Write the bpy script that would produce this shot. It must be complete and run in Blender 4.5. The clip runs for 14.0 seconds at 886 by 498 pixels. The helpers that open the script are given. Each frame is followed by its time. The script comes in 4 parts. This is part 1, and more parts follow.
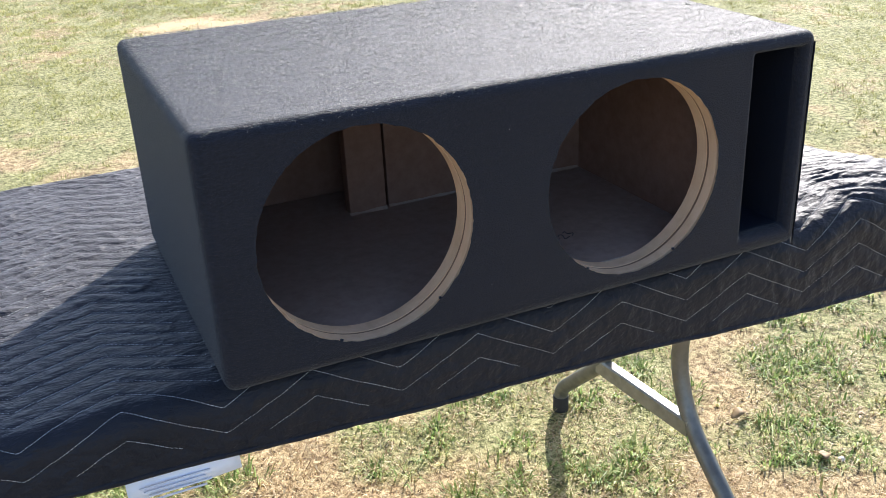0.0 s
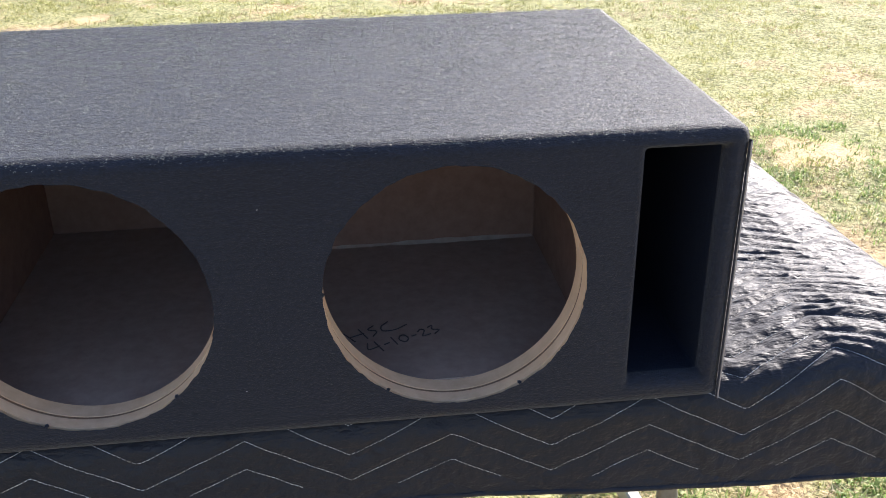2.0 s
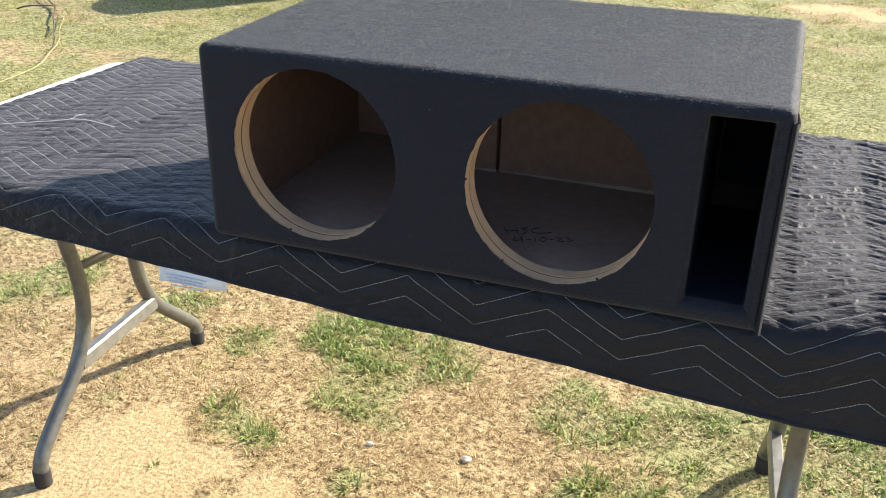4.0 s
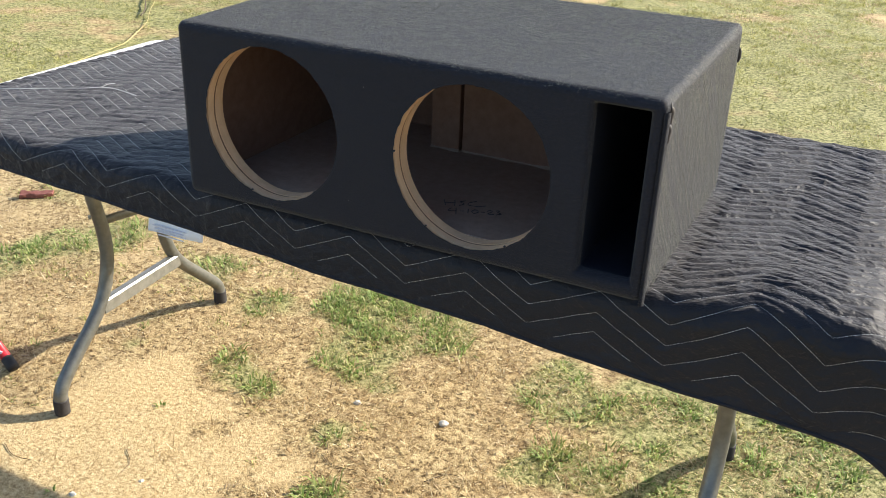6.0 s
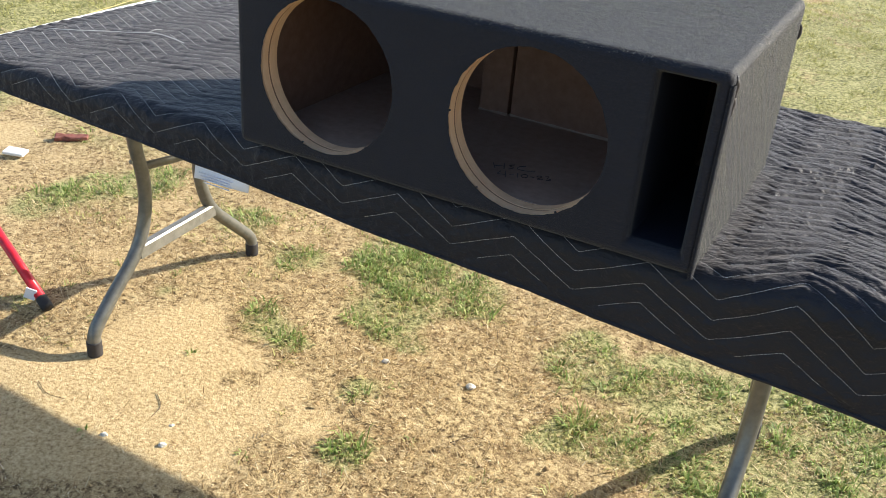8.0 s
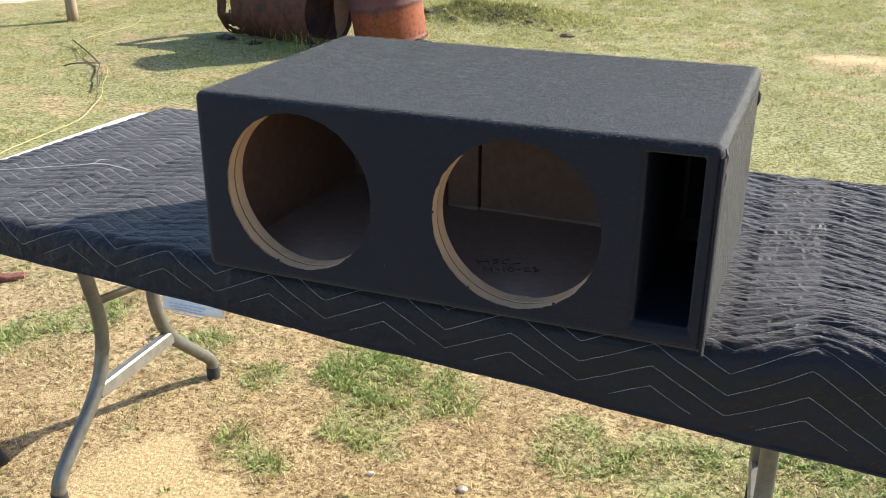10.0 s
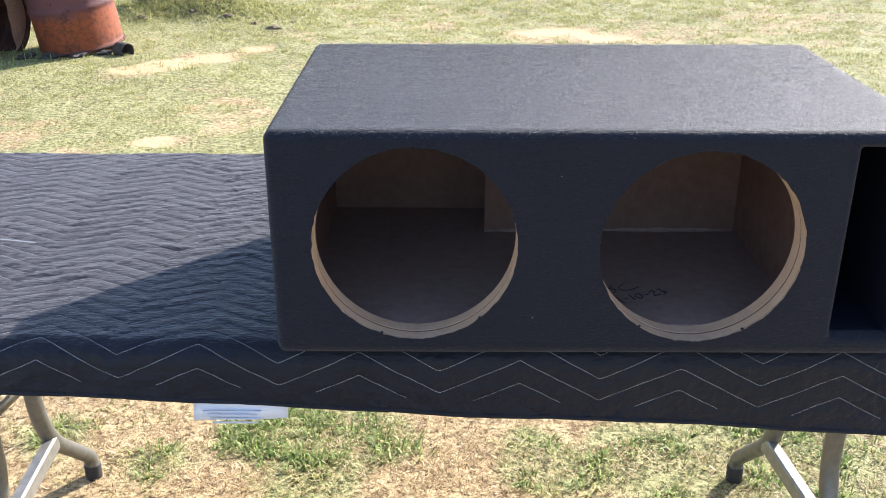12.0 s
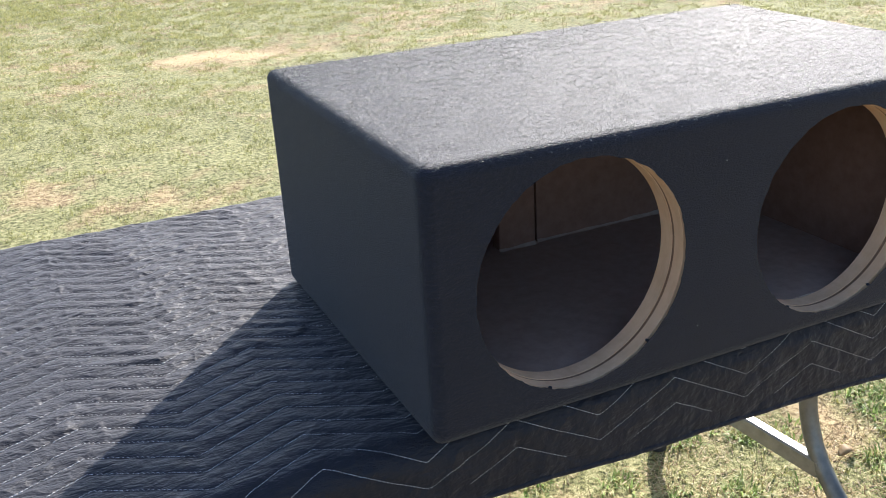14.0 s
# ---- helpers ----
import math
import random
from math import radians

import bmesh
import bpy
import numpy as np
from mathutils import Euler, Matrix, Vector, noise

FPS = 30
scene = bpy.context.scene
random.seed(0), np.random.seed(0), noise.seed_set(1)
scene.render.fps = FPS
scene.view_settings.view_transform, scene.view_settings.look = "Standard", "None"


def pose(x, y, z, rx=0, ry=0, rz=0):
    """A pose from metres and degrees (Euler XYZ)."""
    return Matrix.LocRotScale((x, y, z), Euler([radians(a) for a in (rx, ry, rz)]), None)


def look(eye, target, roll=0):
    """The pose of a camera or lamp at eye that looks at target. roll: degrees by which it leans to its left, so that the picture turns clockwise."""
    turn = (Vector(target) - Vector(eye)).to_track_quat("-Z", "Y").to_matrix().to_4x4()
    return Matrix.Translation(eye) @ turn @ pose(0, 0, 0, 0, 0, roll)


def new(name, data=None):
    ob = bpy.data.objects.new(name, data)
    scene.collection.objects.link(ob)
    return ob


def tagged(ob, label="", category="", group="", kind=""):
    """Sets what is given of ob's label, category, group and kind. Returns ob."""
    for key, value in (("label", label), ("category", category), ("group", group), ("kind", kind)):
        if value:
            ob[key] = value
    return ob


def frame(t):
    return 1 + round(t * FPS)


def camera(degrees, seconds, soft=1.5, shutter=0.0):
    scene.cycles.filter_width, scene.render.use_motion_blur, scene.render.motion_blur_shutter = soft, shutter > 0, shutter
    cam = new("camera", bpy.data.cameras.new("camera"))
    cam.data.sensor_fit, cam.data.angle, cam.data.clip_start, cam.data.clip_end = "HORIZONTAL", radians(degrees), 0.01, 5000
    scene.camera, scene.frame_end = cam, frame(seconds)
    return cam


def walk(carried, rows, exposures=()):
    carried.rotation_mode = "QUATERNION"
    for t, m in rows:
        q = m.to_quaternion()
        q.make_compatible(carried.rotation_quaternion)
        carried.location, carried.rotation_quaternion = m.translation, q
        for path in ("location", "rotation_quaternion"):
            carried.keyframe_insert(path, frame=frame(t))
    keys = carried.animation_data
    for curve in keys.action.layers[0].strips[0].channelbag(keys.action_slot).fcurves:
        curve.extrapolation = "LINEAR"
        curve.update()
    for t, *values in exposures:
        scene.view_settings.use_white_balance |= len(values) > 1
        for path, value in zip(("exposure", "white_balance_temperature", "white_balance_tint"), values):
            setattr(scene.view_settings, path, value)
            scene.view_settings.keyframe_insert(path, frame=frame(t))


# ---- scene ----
cam = camera(50.4, 14.0, soft=0.6)
PATH = [
    (0, (-0.132, -0.884, 1.295), (0.604, 0.785, 0.474), -3.0),
    (0.5, (-0.053, -0.865, 1.297), (0.61, 0.848, 0.506), -2.1),
    (1, (0.134, -0.87, 1.301), (0.54, 0.899, 0.461), 0.6),
    (1.5, (0.279, -0.857, 1.296), (0.57, 0.933, 0.454), -0.6),
    (2, (0.416, -0.766, 1.304), (0.629, 1.026, 0.443), -0.8),
    (2.4, (0.477, -0.702, 1.306), (0.571, 1.108, 0.461), 0.0),
    (2.5, (0.508, -0.693, 1.308), (0.504, 1.122, 0.469), -0.2),
    (2.7, (0.55, -0.676, 1.315), (0.343, 1.126, 0.472), 0.1),
    (3, (0.595, -0.71, 1.326), (0.079, 1.038, 0.503), 0.3),
    (3.5, (0.634, -0.953, 1.335), (0.0, 0.752, 0.504), 0.7),
    (3.7, (0.681, -1.077, 1.339), (0.082, 0.626, 0.479), 1.2),
    (5.8, (1.032, -1.147, 1.375), (0.283, 0.503, 0.528), 2.3),
    (6, (1.037, -1.152, 1.375), (0.257, 0.471, 0.504), 2.2),
    (6.5, (1.019, -1.145, 1.37), (0.187, 0.436, 0.471), 2.9),
    (7, (1.009, -1.145, 1.378), (0.151, 0.418, 0.473), 4.6),
    (7.2, (1.014, -1.154, 1.374), (0.168, 0.407, 0.453), 4.6),
    (9.3, (0.955, -1.19, 1.359), (0.259, 0.446, 0.444), 4.0),
    (9.5, (0.958, -1.192, 1.357), (0.254, 0.465, 0.487), 3.0),
    (10, (0.893, -1.172, 1.361), (0.192, 0.54, 0.603), 0.2),
    (10.5, (0.751, -1.198, 1.361), (0.208, 0.586, 0.639), -0.8),
    (11, (0.604, -1.149, 1.344), (0.269, 0.689, 0.632), -0.2),
    (11.5, (0.439, -1.051, 1.336), (0.219, 0.794, 0.596), 0.2),
    (12, (0.209, -1.046, 1.334), (0.205, 0.797, 0.556), 0.1),
    (12.5, (0.058, -1.022, 1.327), (0.26, 0.828, 0.595), -0.6),
    (13, (-0.037, -0.899, 1.294), (0.287, 0.936, 0.568), -2.3),
    (13.5, (-0.156, -0.796, 1.284), (0.446, 0.973, 0.570), -2.0),
    (14, (-0.313, -0.725, 1.289), (0.451, 0.957, 0.526), -3.3),
]
walk(cam, [(t, look(eye, target, roll)) for t, eye, target, roll in PATH],
     [(0.0, 1.48, 5950, 16), (1.5, 1.68, 6100, 18), (2.5, 1.74, 6150, 18), (3.0, 1.75, 6200, 17), (3.5, 1.5, 6400, 14), (6.0, 1.22, 6550, 11), (9.5, 1.17, 6450, 11), (11.0, 1.46, 6050, 14), (12.5, 1.64, 5930, 19), (13.5, 1.56, 5950, 16), (14.0, 1.36, 6000, 15)])

# ---- light ----
SUN_AZ, SUN_EL = math.radians(43), math.radians(28.8)
SUN_DIR = Vector((math.sin(SUN_AZ) * math.cos(SUN_EL), math.cos(SUN_AZ) * math.cos(SUN_EL), math.sin(SUN_EL)))
world = bpy.data.worlds.new("world")
scene.world = world
world.use_nodes = True
_nt = world.node_tree
_sky = _nt.nodes.new("ShaderNodeTexSky")
_sky.sky_type, _sky.sun_disc = "NISHITA", False
_sky.sun_elevation, _sky.sun_rotation = SUN_EL, SUN_AZ
_nt.nodes["Background"].inputs[1].default_value = 0.11
_nt.links.new(_sky.outputs[0], _nt.nodes["Background"].inputs[0])
_sd = bpy.data.lights.new("sun", "SUN")
_sd.energy, _sd.angle, _sd.color = 4.6, math.radians(0.53), (1.0, 0.93, 0.80)
sun = new("sun", _sd)
sun.matrix_world = look(SUN_DIR * 30, (0, 0, 0))


# ---- materials ----
class Mat:
    """A node material with a principled shader and short ways to add nodes."""

    def __init__(self, name, color=(0.5, 0.5, 0.5), rough=0.8, metal=0.0, spec=0.5):
        self.m = bpy.data.materials.new(name)
        self.m.use_nodes = True
        self.nt = self.m.node_tree
        self.b = self.nt.nodes["Principled BSDF"]
        self.b.inputs["Base Color"].default_value = (*color, 1)
        self.b.inputs["Roughness"].default_value = rough
        self.b.inputs["Metallic"].default_value = metal
        self.b.inputs["Specular IOR Level"].default_value = spec
        self.co = self.nt.nodes.new("ShaderNodeTexCoord").outputs["Object"]

    def node(self, kind, **kw):
        n = self.nt.nodes.new(kind)
        for k, v in kw.items():
            n.inputs[k].default_value = v
        return n

    def link(self, a, b):
        self.nt.links.new(a, b)

    def noise(self, scale, detail=4, rough=0.6, stretch=None):
        n = self.node("ShaderNodeTexNoise", Scale=scale, Detail=detail, Roughness=rough)
        co = self.co
        if stretch:
            mp = self.nt.nodes.new("ShaderNodeMapping")
            mp.inputs["Scale"].default_value = stretch
            self.link(co, mp.inputs[0])
            co = mp.outputs[0]
        self.link(co, n.inputs["Vector"])
        return n.outputs["Fac"]

    def ramp(self, fac, stops):
        r = self.nt.nodes.new("ShaderNodeValToRGB")
        e = r.color_ramp.elements
        while len(e) < len(stops):
            e.new(0.5)
        for el, (p, c) in zip(e, stops):
            el.position, el.color = p, (*c, 1)
        self.link(fac, r.inputs[0])
        return r.outputs[0]

    def mix(self, fac, a, b, mode="MIX"):
        n = self.nt.nodes.new("ShaderNodeMix")
        n.data_type, n.blend_type = "RGBA", mode
        for sock, v in ((n.inputs[0], fac), (n.inputs[6], a), (n.inputs[7], b)):
            if isinstance(v, (int, float)):
                sock.default_value = v
            elif isinstance(v, tuple):
                sock.default_value = (*v, 1)
            else:
                self.link(v, sock)
        return n.outputs[2]

    def math(self, op, a, b=0.0):
        n = self.nt.nodes.new("ShaderNodeMath")
        n.operation = op
        for sock, v in ((n.inputs[0], a), (n.inputs[1], b)):
            if isinstance(v, (int, float)):
                sock.default_value = v
            else:
                self.link(v, sock)
        return n.outputs[0]

    def color(self, c):
        self.link(c, self.b.inputs["Base Color"])

    def bump(self, fac, dist, strength=1.0, after=None):
        n = self.node("ShaderNodeBump", Distance=dist, Strength=strength)
        self.link(fac, n.inputs["Height"])
        if after is not None:
            self.link(after, n.inputs["Normal"])
        self.link(n.outputs[0], self.b.inputs["Normal"])
        return n.outputs[0]


def carpet_material(name, dark, light, sheen):
    m = Mat(name, rough=0.67, spec=0.23)
    fine = m.noise(900, 2, 0.7, (0.45, 1.0, 1.0))
    mid = m.noise(330, 3, 0.7, (0.55, 1.0, 1.0))
    streak = m.noise(150, 3, 0.6, (0.14, 1.0, 1.0))
    big = m.noise(7, 3)
    c = m.ramp(m.math("ADD", m.math("MULTIPLY", fine, 0.35), m.math("ADD", m.math("MULTIPLY", mid, 0.5), m.math("MULTIPLY", streak, 0.15))), [(0.38, dark), (0.52, light), (0.66, tuple(v * 1.7 for v in light))])
    c = m.mix(m.math("MULTIPLY", big, 0.15), c, dark)
    m.color(c)
    m.b.inputs["Sheen Weight"].default_value = sheen
    m.b.inputs["Sheen Roughness"].default_value = 0.45
    m.b.inputs["Sheen Tint"].default_value = (1.0, 0.97, 0.88, 1)
    n1 = m.bump(mid, 0.0016, 0.8, m.bump(streak, 0.0010, 0.5))
    m.bump(fine, 0.0012, 0.9, n1)
    return m.m


def cloth_material():
    m = Mat("quilted_cloth", rough=0.58, spec=0.27)
    big = m.noise(6, 4)
    weave = m.noise(700, 2, 0.6)
    c = m.ramp(big, [(0.3, (0.0055, 0.0068, 0.0115)), (0.7, (0.0095, 0.0110, 0.0175))])
    c = m.mix(m.math("MULTIPLY", weave, 0.35), c, (0.016, 0.018, 0.026))
    m.color(c)
    m.b.inputs["Sheen Weight"].default_value = 0.20
    m.b.inputs["Sheen Roughness"].default_value = 0.4
    m.b.inputs["Sheen Tint"].default_value = (1.0, 0.93, 0.88, 1)
    ridge = m.math("ABSOLUTE", m.math("SUBTRACT", m.noise(60, 4, 0.55, (0.45, 1.3, 0.6)), 0.5))
    ridge2 = m.math("ABSOLUTE", m.math("SUBTRACT", m.noise(130, 3, 0.55, (0.6, 1.2, 0.7)), 0.5))
    n0 = m.bump(m.math("MINIMUM", ridge, 0.12), 0.014, 0.5)
    n1 = m.bump(m.math("MINIMUM", ridge2, 0.10), 0.006, 0.45, n0)
    # crumpled facets
    warp = m.node("ShaderNodeTexNoise", Scale=30.0, Detail=2.0)
    m.link(m.co, warp.inputs["Vector"])
    shift = m.nt.nodes.new("ShaderNodeVectorMath")
    shift.operation = "MULTIPLY_ADD"
    m.link(warp.outputs["Color"], shift.inputs[0])
    shift.inputs[1].default_value = (0.030, 0.030, 0.030)
    m.link(m.co, shift.inputs[2])
    for scale, dist in ((34.0, 0.0075), (75.0, 0.0030)):
        cell = m.node("ShaderNodeTexVoronoi", Scale=scale)
        m.link(shift.outputs[0], cell.inputs["Vector"])
        gate = m.ramp(m.noise(9 + scale * 0.1, 3), [(0.42, (0.15, 0.15, 0.15)), (0.60, (1, 1, 1))])
        n1 = m.bump(m.math("MULTIPLY", cell.outputs["Distance"], gate), dist, 0.55, n1)
    m.bump(weave, 0.0006, 0.5, n1)
    return m.m


def board_material(name, a, b, grain=(1, 1, 1), rough=0.7):
    m = Mat(name, rough=rough, spec=0.3)
    g = m.noise(60, 5, 0.65, grain)
    st = m.noise(9, 4)
    c = m.ramp(g, [(0.3, a), (0.7, b)])
    c = m.mix(m.math("MULTIPLY", st, 0.3), c, tuple(v * 0.6 for v in a))
    m.color(c)
    m.bump(g, 0.0006, 0.5)
    return m.m


def paint_metal(name, c, rough=0.4, metal=0.3, worn=None):
    m = Mat(name, c, rough, metal)
    g = m.noise(45, 4)
    col = m.ramp(g, [(0.35, tuple(v * 0.82 for v in c)), (0.65, tuple(min(1, v * 1.12) for v in c))])
    if worn:
        chip = m.math("GREATER_THAN", m.noise(130, 3, 0.7), 0.70)
        col = m.mix(chip, col, worn)
    m.color(col)
    m.bump(m.noise(300, 3), 0.0004, 0.5)
    return m.m


def rust_material(name, paint, paint_low, split, span, soot=0.54):
    """Faded paint above, orange rust below the given height, with a ragged border."""
    m = Mat(name, rough=0.72, spec=0.35)
    sep = m.nt.nodes.new("ShaderNodeSeparateXYZ")
    m.link(m.co, sep.inputs[0])
    n1, n2 = m.noise(5, 6, 0.65), m.noise(28, 5, 0.7)
    h = m.math("ADD", m.math("DIVIDE", m.math("SUBTRACT", sep.outputs[2], split), span), m.math("MULTIPLY", m.math("SUBTRACT", n1, 0.5), 1.6))
    mask = m.ramp(h, [(0.25, (0, 0, 0)), (0.75, (1, 1, 1))])
    rust = m.ramp(n2, [(0.3, (0.09, 0.03, 0.015)), (0.5, paint_low), (0.72, tuple(min(1, v * 1.25) for v in paint_low))])
    pt = m.ramp(n1, [(0.3, tuple(v * 0.7 for v in paint)), (0.7, paint)])
    col = m.mix(mask, rust, pt)
    col = m.mix(m.ramp(m.noise(11, 5, 0.7), [(soot, (0, 0, 0)), (soot + 0.16, (0.85, 0.85, 0.85))]), col, (0.030, 0.018, 0.016))
    m.color(col)
    m.bump(n2, 0.004, 0.6)
    return m.m


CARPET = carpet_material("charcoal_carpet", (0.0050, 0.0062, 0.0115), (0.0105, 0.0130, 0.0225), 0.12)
CARPET_IN = carpet_material("port_carpet", (0.0048, 0.0066, 0.0130), (0.0085, 0.0115, 0.0220), 0.0)
CLOTH = cloth_material()
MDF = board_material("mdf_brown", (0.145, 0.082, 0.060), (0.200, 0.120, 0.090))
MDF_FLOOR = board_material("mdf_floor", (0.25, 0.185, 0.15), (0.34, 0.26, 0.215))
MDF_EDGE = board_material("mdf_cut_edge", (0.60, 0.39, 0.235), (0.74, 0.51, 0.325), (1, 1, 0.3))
GROOVE = board_material("joint_line", (0.17, 0.10, 0.06), (0.27, 0.165, 0.10))
GLUE = board_material("sanded_filler", (0.24, 0.19, 0.16), (0.34, 0.28, 0.24))
INK = Mat("marker_ink", (0.035, 0.030, 0.032), 0.5).m
PENCIL = Mat("pencil", (0.06, 0.045, 0.035), 0.6).m
THREAD = Mat("white_thread", (0.55, 0.55, 0.54), 0.8).m
PLASTIC = Mat("white_plastic", (0.78, 0.78, 0.76), 0.5).m
LEG = paint_metal("grey_steel", (0.16, 0.16, 0.145), 0.42, 0.55)
STRAP = paint_metal("galvanised_steel", (0.27, 0.265, 0.24), 0.42, 0.6)
RUBBER = paint_metal("black_rubber", (0.025, 0.022, 0.022), 0.75, 0.0)
RED = paint_metal("red_paint", (0.50, 0.015, 0.03), 0.35, 0.0, (0.6, 0.55, 0.55))
PAPER = Mat("white_paper", (0.78, 0.80, 0.86), 0.75).m
PRINT = Mat("grey_print", (0.60, 0.62, 0.70), 0.8).m
RUST_UP = rust_material("rusty_drum", (0.14, 0.055, 0.055), (0.23, 0.058, 0.018), 0.20, 0.12)
RUST_SIDE = rust_material("burnt_drum", (0.032, 0.017, 0.016), (0.10, 0.032, 0.015), 0.0, 0.9, 0.46)
CHAR = board_material("charred_wood", (0.022, 0.018, 0.015), (0.11, 0.095, 0.08))
TAN = board_material("pale_scale", (0.28, 0.15, 0.10), (0.40, 0.25, 0.18))
ROPE = paint_metal("yellow_cord", (0.50, 0.41, 0.17), 0.7, 0.0)
BARK = board_material("grey_bark", (0.07, 0.05, 0.035), (0.14, 0.10, 0.07), (1, 1, 0.2))
STONE = board_material("pale_stone", (0.52, 0.48, 0.42), (0.70, 0.67, 0.60))
EARTH = board_material("brown_earth", (0.10, 0.07, 0.045), (0.22, 0.16, 0.10))
TRACK = board_material("sandy_track", (0.44, 0.38, 0.29), (0.62, 0.55, 0.44))
BRICK = board_material("red_brick", (0.15, 0.05, 0.04), (0.27, 0.11, 0.085))
PALEWOOD = board_material("weathered_wood", (0.26, 0.19, 0.12), (0.40, 0.30, 0.2), (1, 1, 0.15))


def ground_material():
    m = Mat("ground_soil", rough=0.95, spec=0.2)
    att = m.nt.nodes.new("ShaderNodeAttribute")
    att.attribute_name = "cover"
    sep = m.nt.nodes.new("ShaderNodeSeparateColor")
    m.link(att.outputs["Color"], sep.inputs[0])
    green, sand = sep.outputs[0], sep.outputs[1]
    f0, f2, f3 = m.noise(48, 6, 0.72), m.noise(105, 6, 0.75), m.noise(6, 5, 0.6)
    f1 = m.math("ADD", m.math("MULTIPLY", f0, 0.55), m.math("MULTIPLY", m.noise(130, 5, 0.78), 0.45))
    thatch = m.ramp(f1, [(0.41, (0.070, 0.047, 0.024)), (0.475, (0.31, 0.222, 0.110)), (0.55, (0.58, 0.455, 0.250))])
    f4 = m.noise(17, 4, 0.65)
    thatch = m.mix(m.ramp(f4, [(0.42, (0, 0, 0)), (0.62, (1, 1, 1))]), thatch, m.mix(0.42, thatch, (0.165, 0.105, 0.050)))
    soil = m.ramp(f2, [(0.36, (0.25, 0.175, 0.090)), (0.46, (0.46, 0.335, 0.170)), (0.62, (0.63, 0.50, 0.290))])
    turf = m.ramp(f1, [(0.415, (0.045, 0.047, 0.018)), (0.49, (0.215, 0.215, 0.085)), (0.56, (0.42, 0.39, 0.19))])
    gm = m.ramp(m.math("ADD", green, m.math("MULTIPLY", m.math("SUBTRACT", f3, 0.5), 0.8)), [(0.3, (0, 0, 0)), (0.65, (1, 1, 1))])
    sm = m.ramp(m.math("ADD", sand, m.math("MULTIPLY", m.math("SUBTRACT", f1, 0.5), 0.7)), [(0.42, (0, 0, 0)), (0.62, (1, 1, 1))])
    m.color(m.mix(sm, m.mix(gm, thatch, turf), soil))
    n1 = m.bump(f1, 0.012, 0.7)
    m.bump(f2, 0.0014, 0.6, n1)
    return m.m


def blade_material(name, stops, rough=0.6, thin=0.4, drift=0.0, spec=0.3):
    m = Mat(name, rough=rough, spec=spec)
    geo = m.nt.nodes.new("ShaderNodeNewGeometry")
    fac = geo.outputs["Random Per Island"]
    if drift:
        patch = m.math("ADD", m.math("MULTIPLY", m.math("SUBTRACT", m.noise(11, 5, 0.7), 0.5), 2.6), 0.5)
        fac = m.math("ADD", m.math("MULTIPLY", fac, 1 - drift), m.math("MULTIPLY", patch, drift))
    c = m.ramp(fac, stops)
    m.color(c)
    tr = m.node("ShaderNodeBsdfTranslucent")
    m.link(c, tr.inputs["Color"])
    ms = m.node("ShaderNodeMixShader", Fac=thin)
    m.link(m.b.outputs[0], ms.inputs[1])
    m.link(tr.outputs[0], ms.inputs[2])
    m.link(ms.outputs[0], m.nt.nodes["Material Output"].inputs["Surface"])
    return m.m


GROUND = ground_material()
GRASS = blade_material("green_grass", [(0.0, (0.13, 0.20, 0.05)), (0.4, (0.25, 0.35, 0.10)), (0.75, (0.40, 0.47, 0.17)), (1.0, (0.56, 0.52, 0.27))], 0.55, 0.5)
DRYGRASS = blade_material("mixed_grass", [(0.0, (0.060, 0.070, 0.022)), (0.3, (0.270, 0.27, 0.090)), (0.7, (0.50, 0.48, 0.19)), (1.0, (0.74, 0.66, 0.38))], drift=0.6)
TANGRASS = blade_material("tan_grass", [(0.0, (0.12, 0.085, 0.045)), (0.35, (0.34, 0.26, 0.145)), (0.65, (0.62, 0.49, 0.32)), (1.0, (0.84, 0.73, 0.55))], drift=0.7)
STRAW = blade_material("dry_straw", [(0.0, (0.13, 0.08, 0.045)), (0.15, (0.28, 0.18, 0.09)), (0.5, (0.50, 0.37, 0.19)), (0.8, (0.66, 0.53, 0.31)), (1.0, (0.78, 0.69, 0.48))])
# fibres far paler than the carpet: sunlit brightness put into their colour
LIT_PILE = blade_material("lit_felt_fibre", [(0.0, (0.02, 0.02, 0.02)), (0.45, (0.12, 0.121, 0.108)), (0.8, (0.225, 0.232, 0.196)), (1.0, (0.35, 0.345, 0.30))], 0.47, 0.3, spec=0.38)
WEED = blade_material("weed_leaf", [(0.0, (0.13, 0.20, 0.055)), (1.0, (0.36, 0.44, 0.16))])
LEAF = blade_material("hedge_leaf", [(0.0, (0.02, 0.04, 0.012)), (1.0, (0.06, 0.09, 0.03))])


# ---- building helpers ----
def finish(name, bm, material, parent=None, label="", smooth=False):
    me = bpy.data.meshes.new(name)
    bm.normal_update()
    bm.to_mesh(me)
    bm.free()
    me.materials.append(material)
    if smooth:
        me.polygons.foreach_set("use_smooth", [True] * len(me.polygons))
    ob = new(name, me)
    if parent is not None:
        ob.parent = parent
    if label:
        ob["label"] = label
    return ob


def part(name, bm, material, parent, label="", smooth=False):
    return finish(name, bm, material, parent, label, smooth)


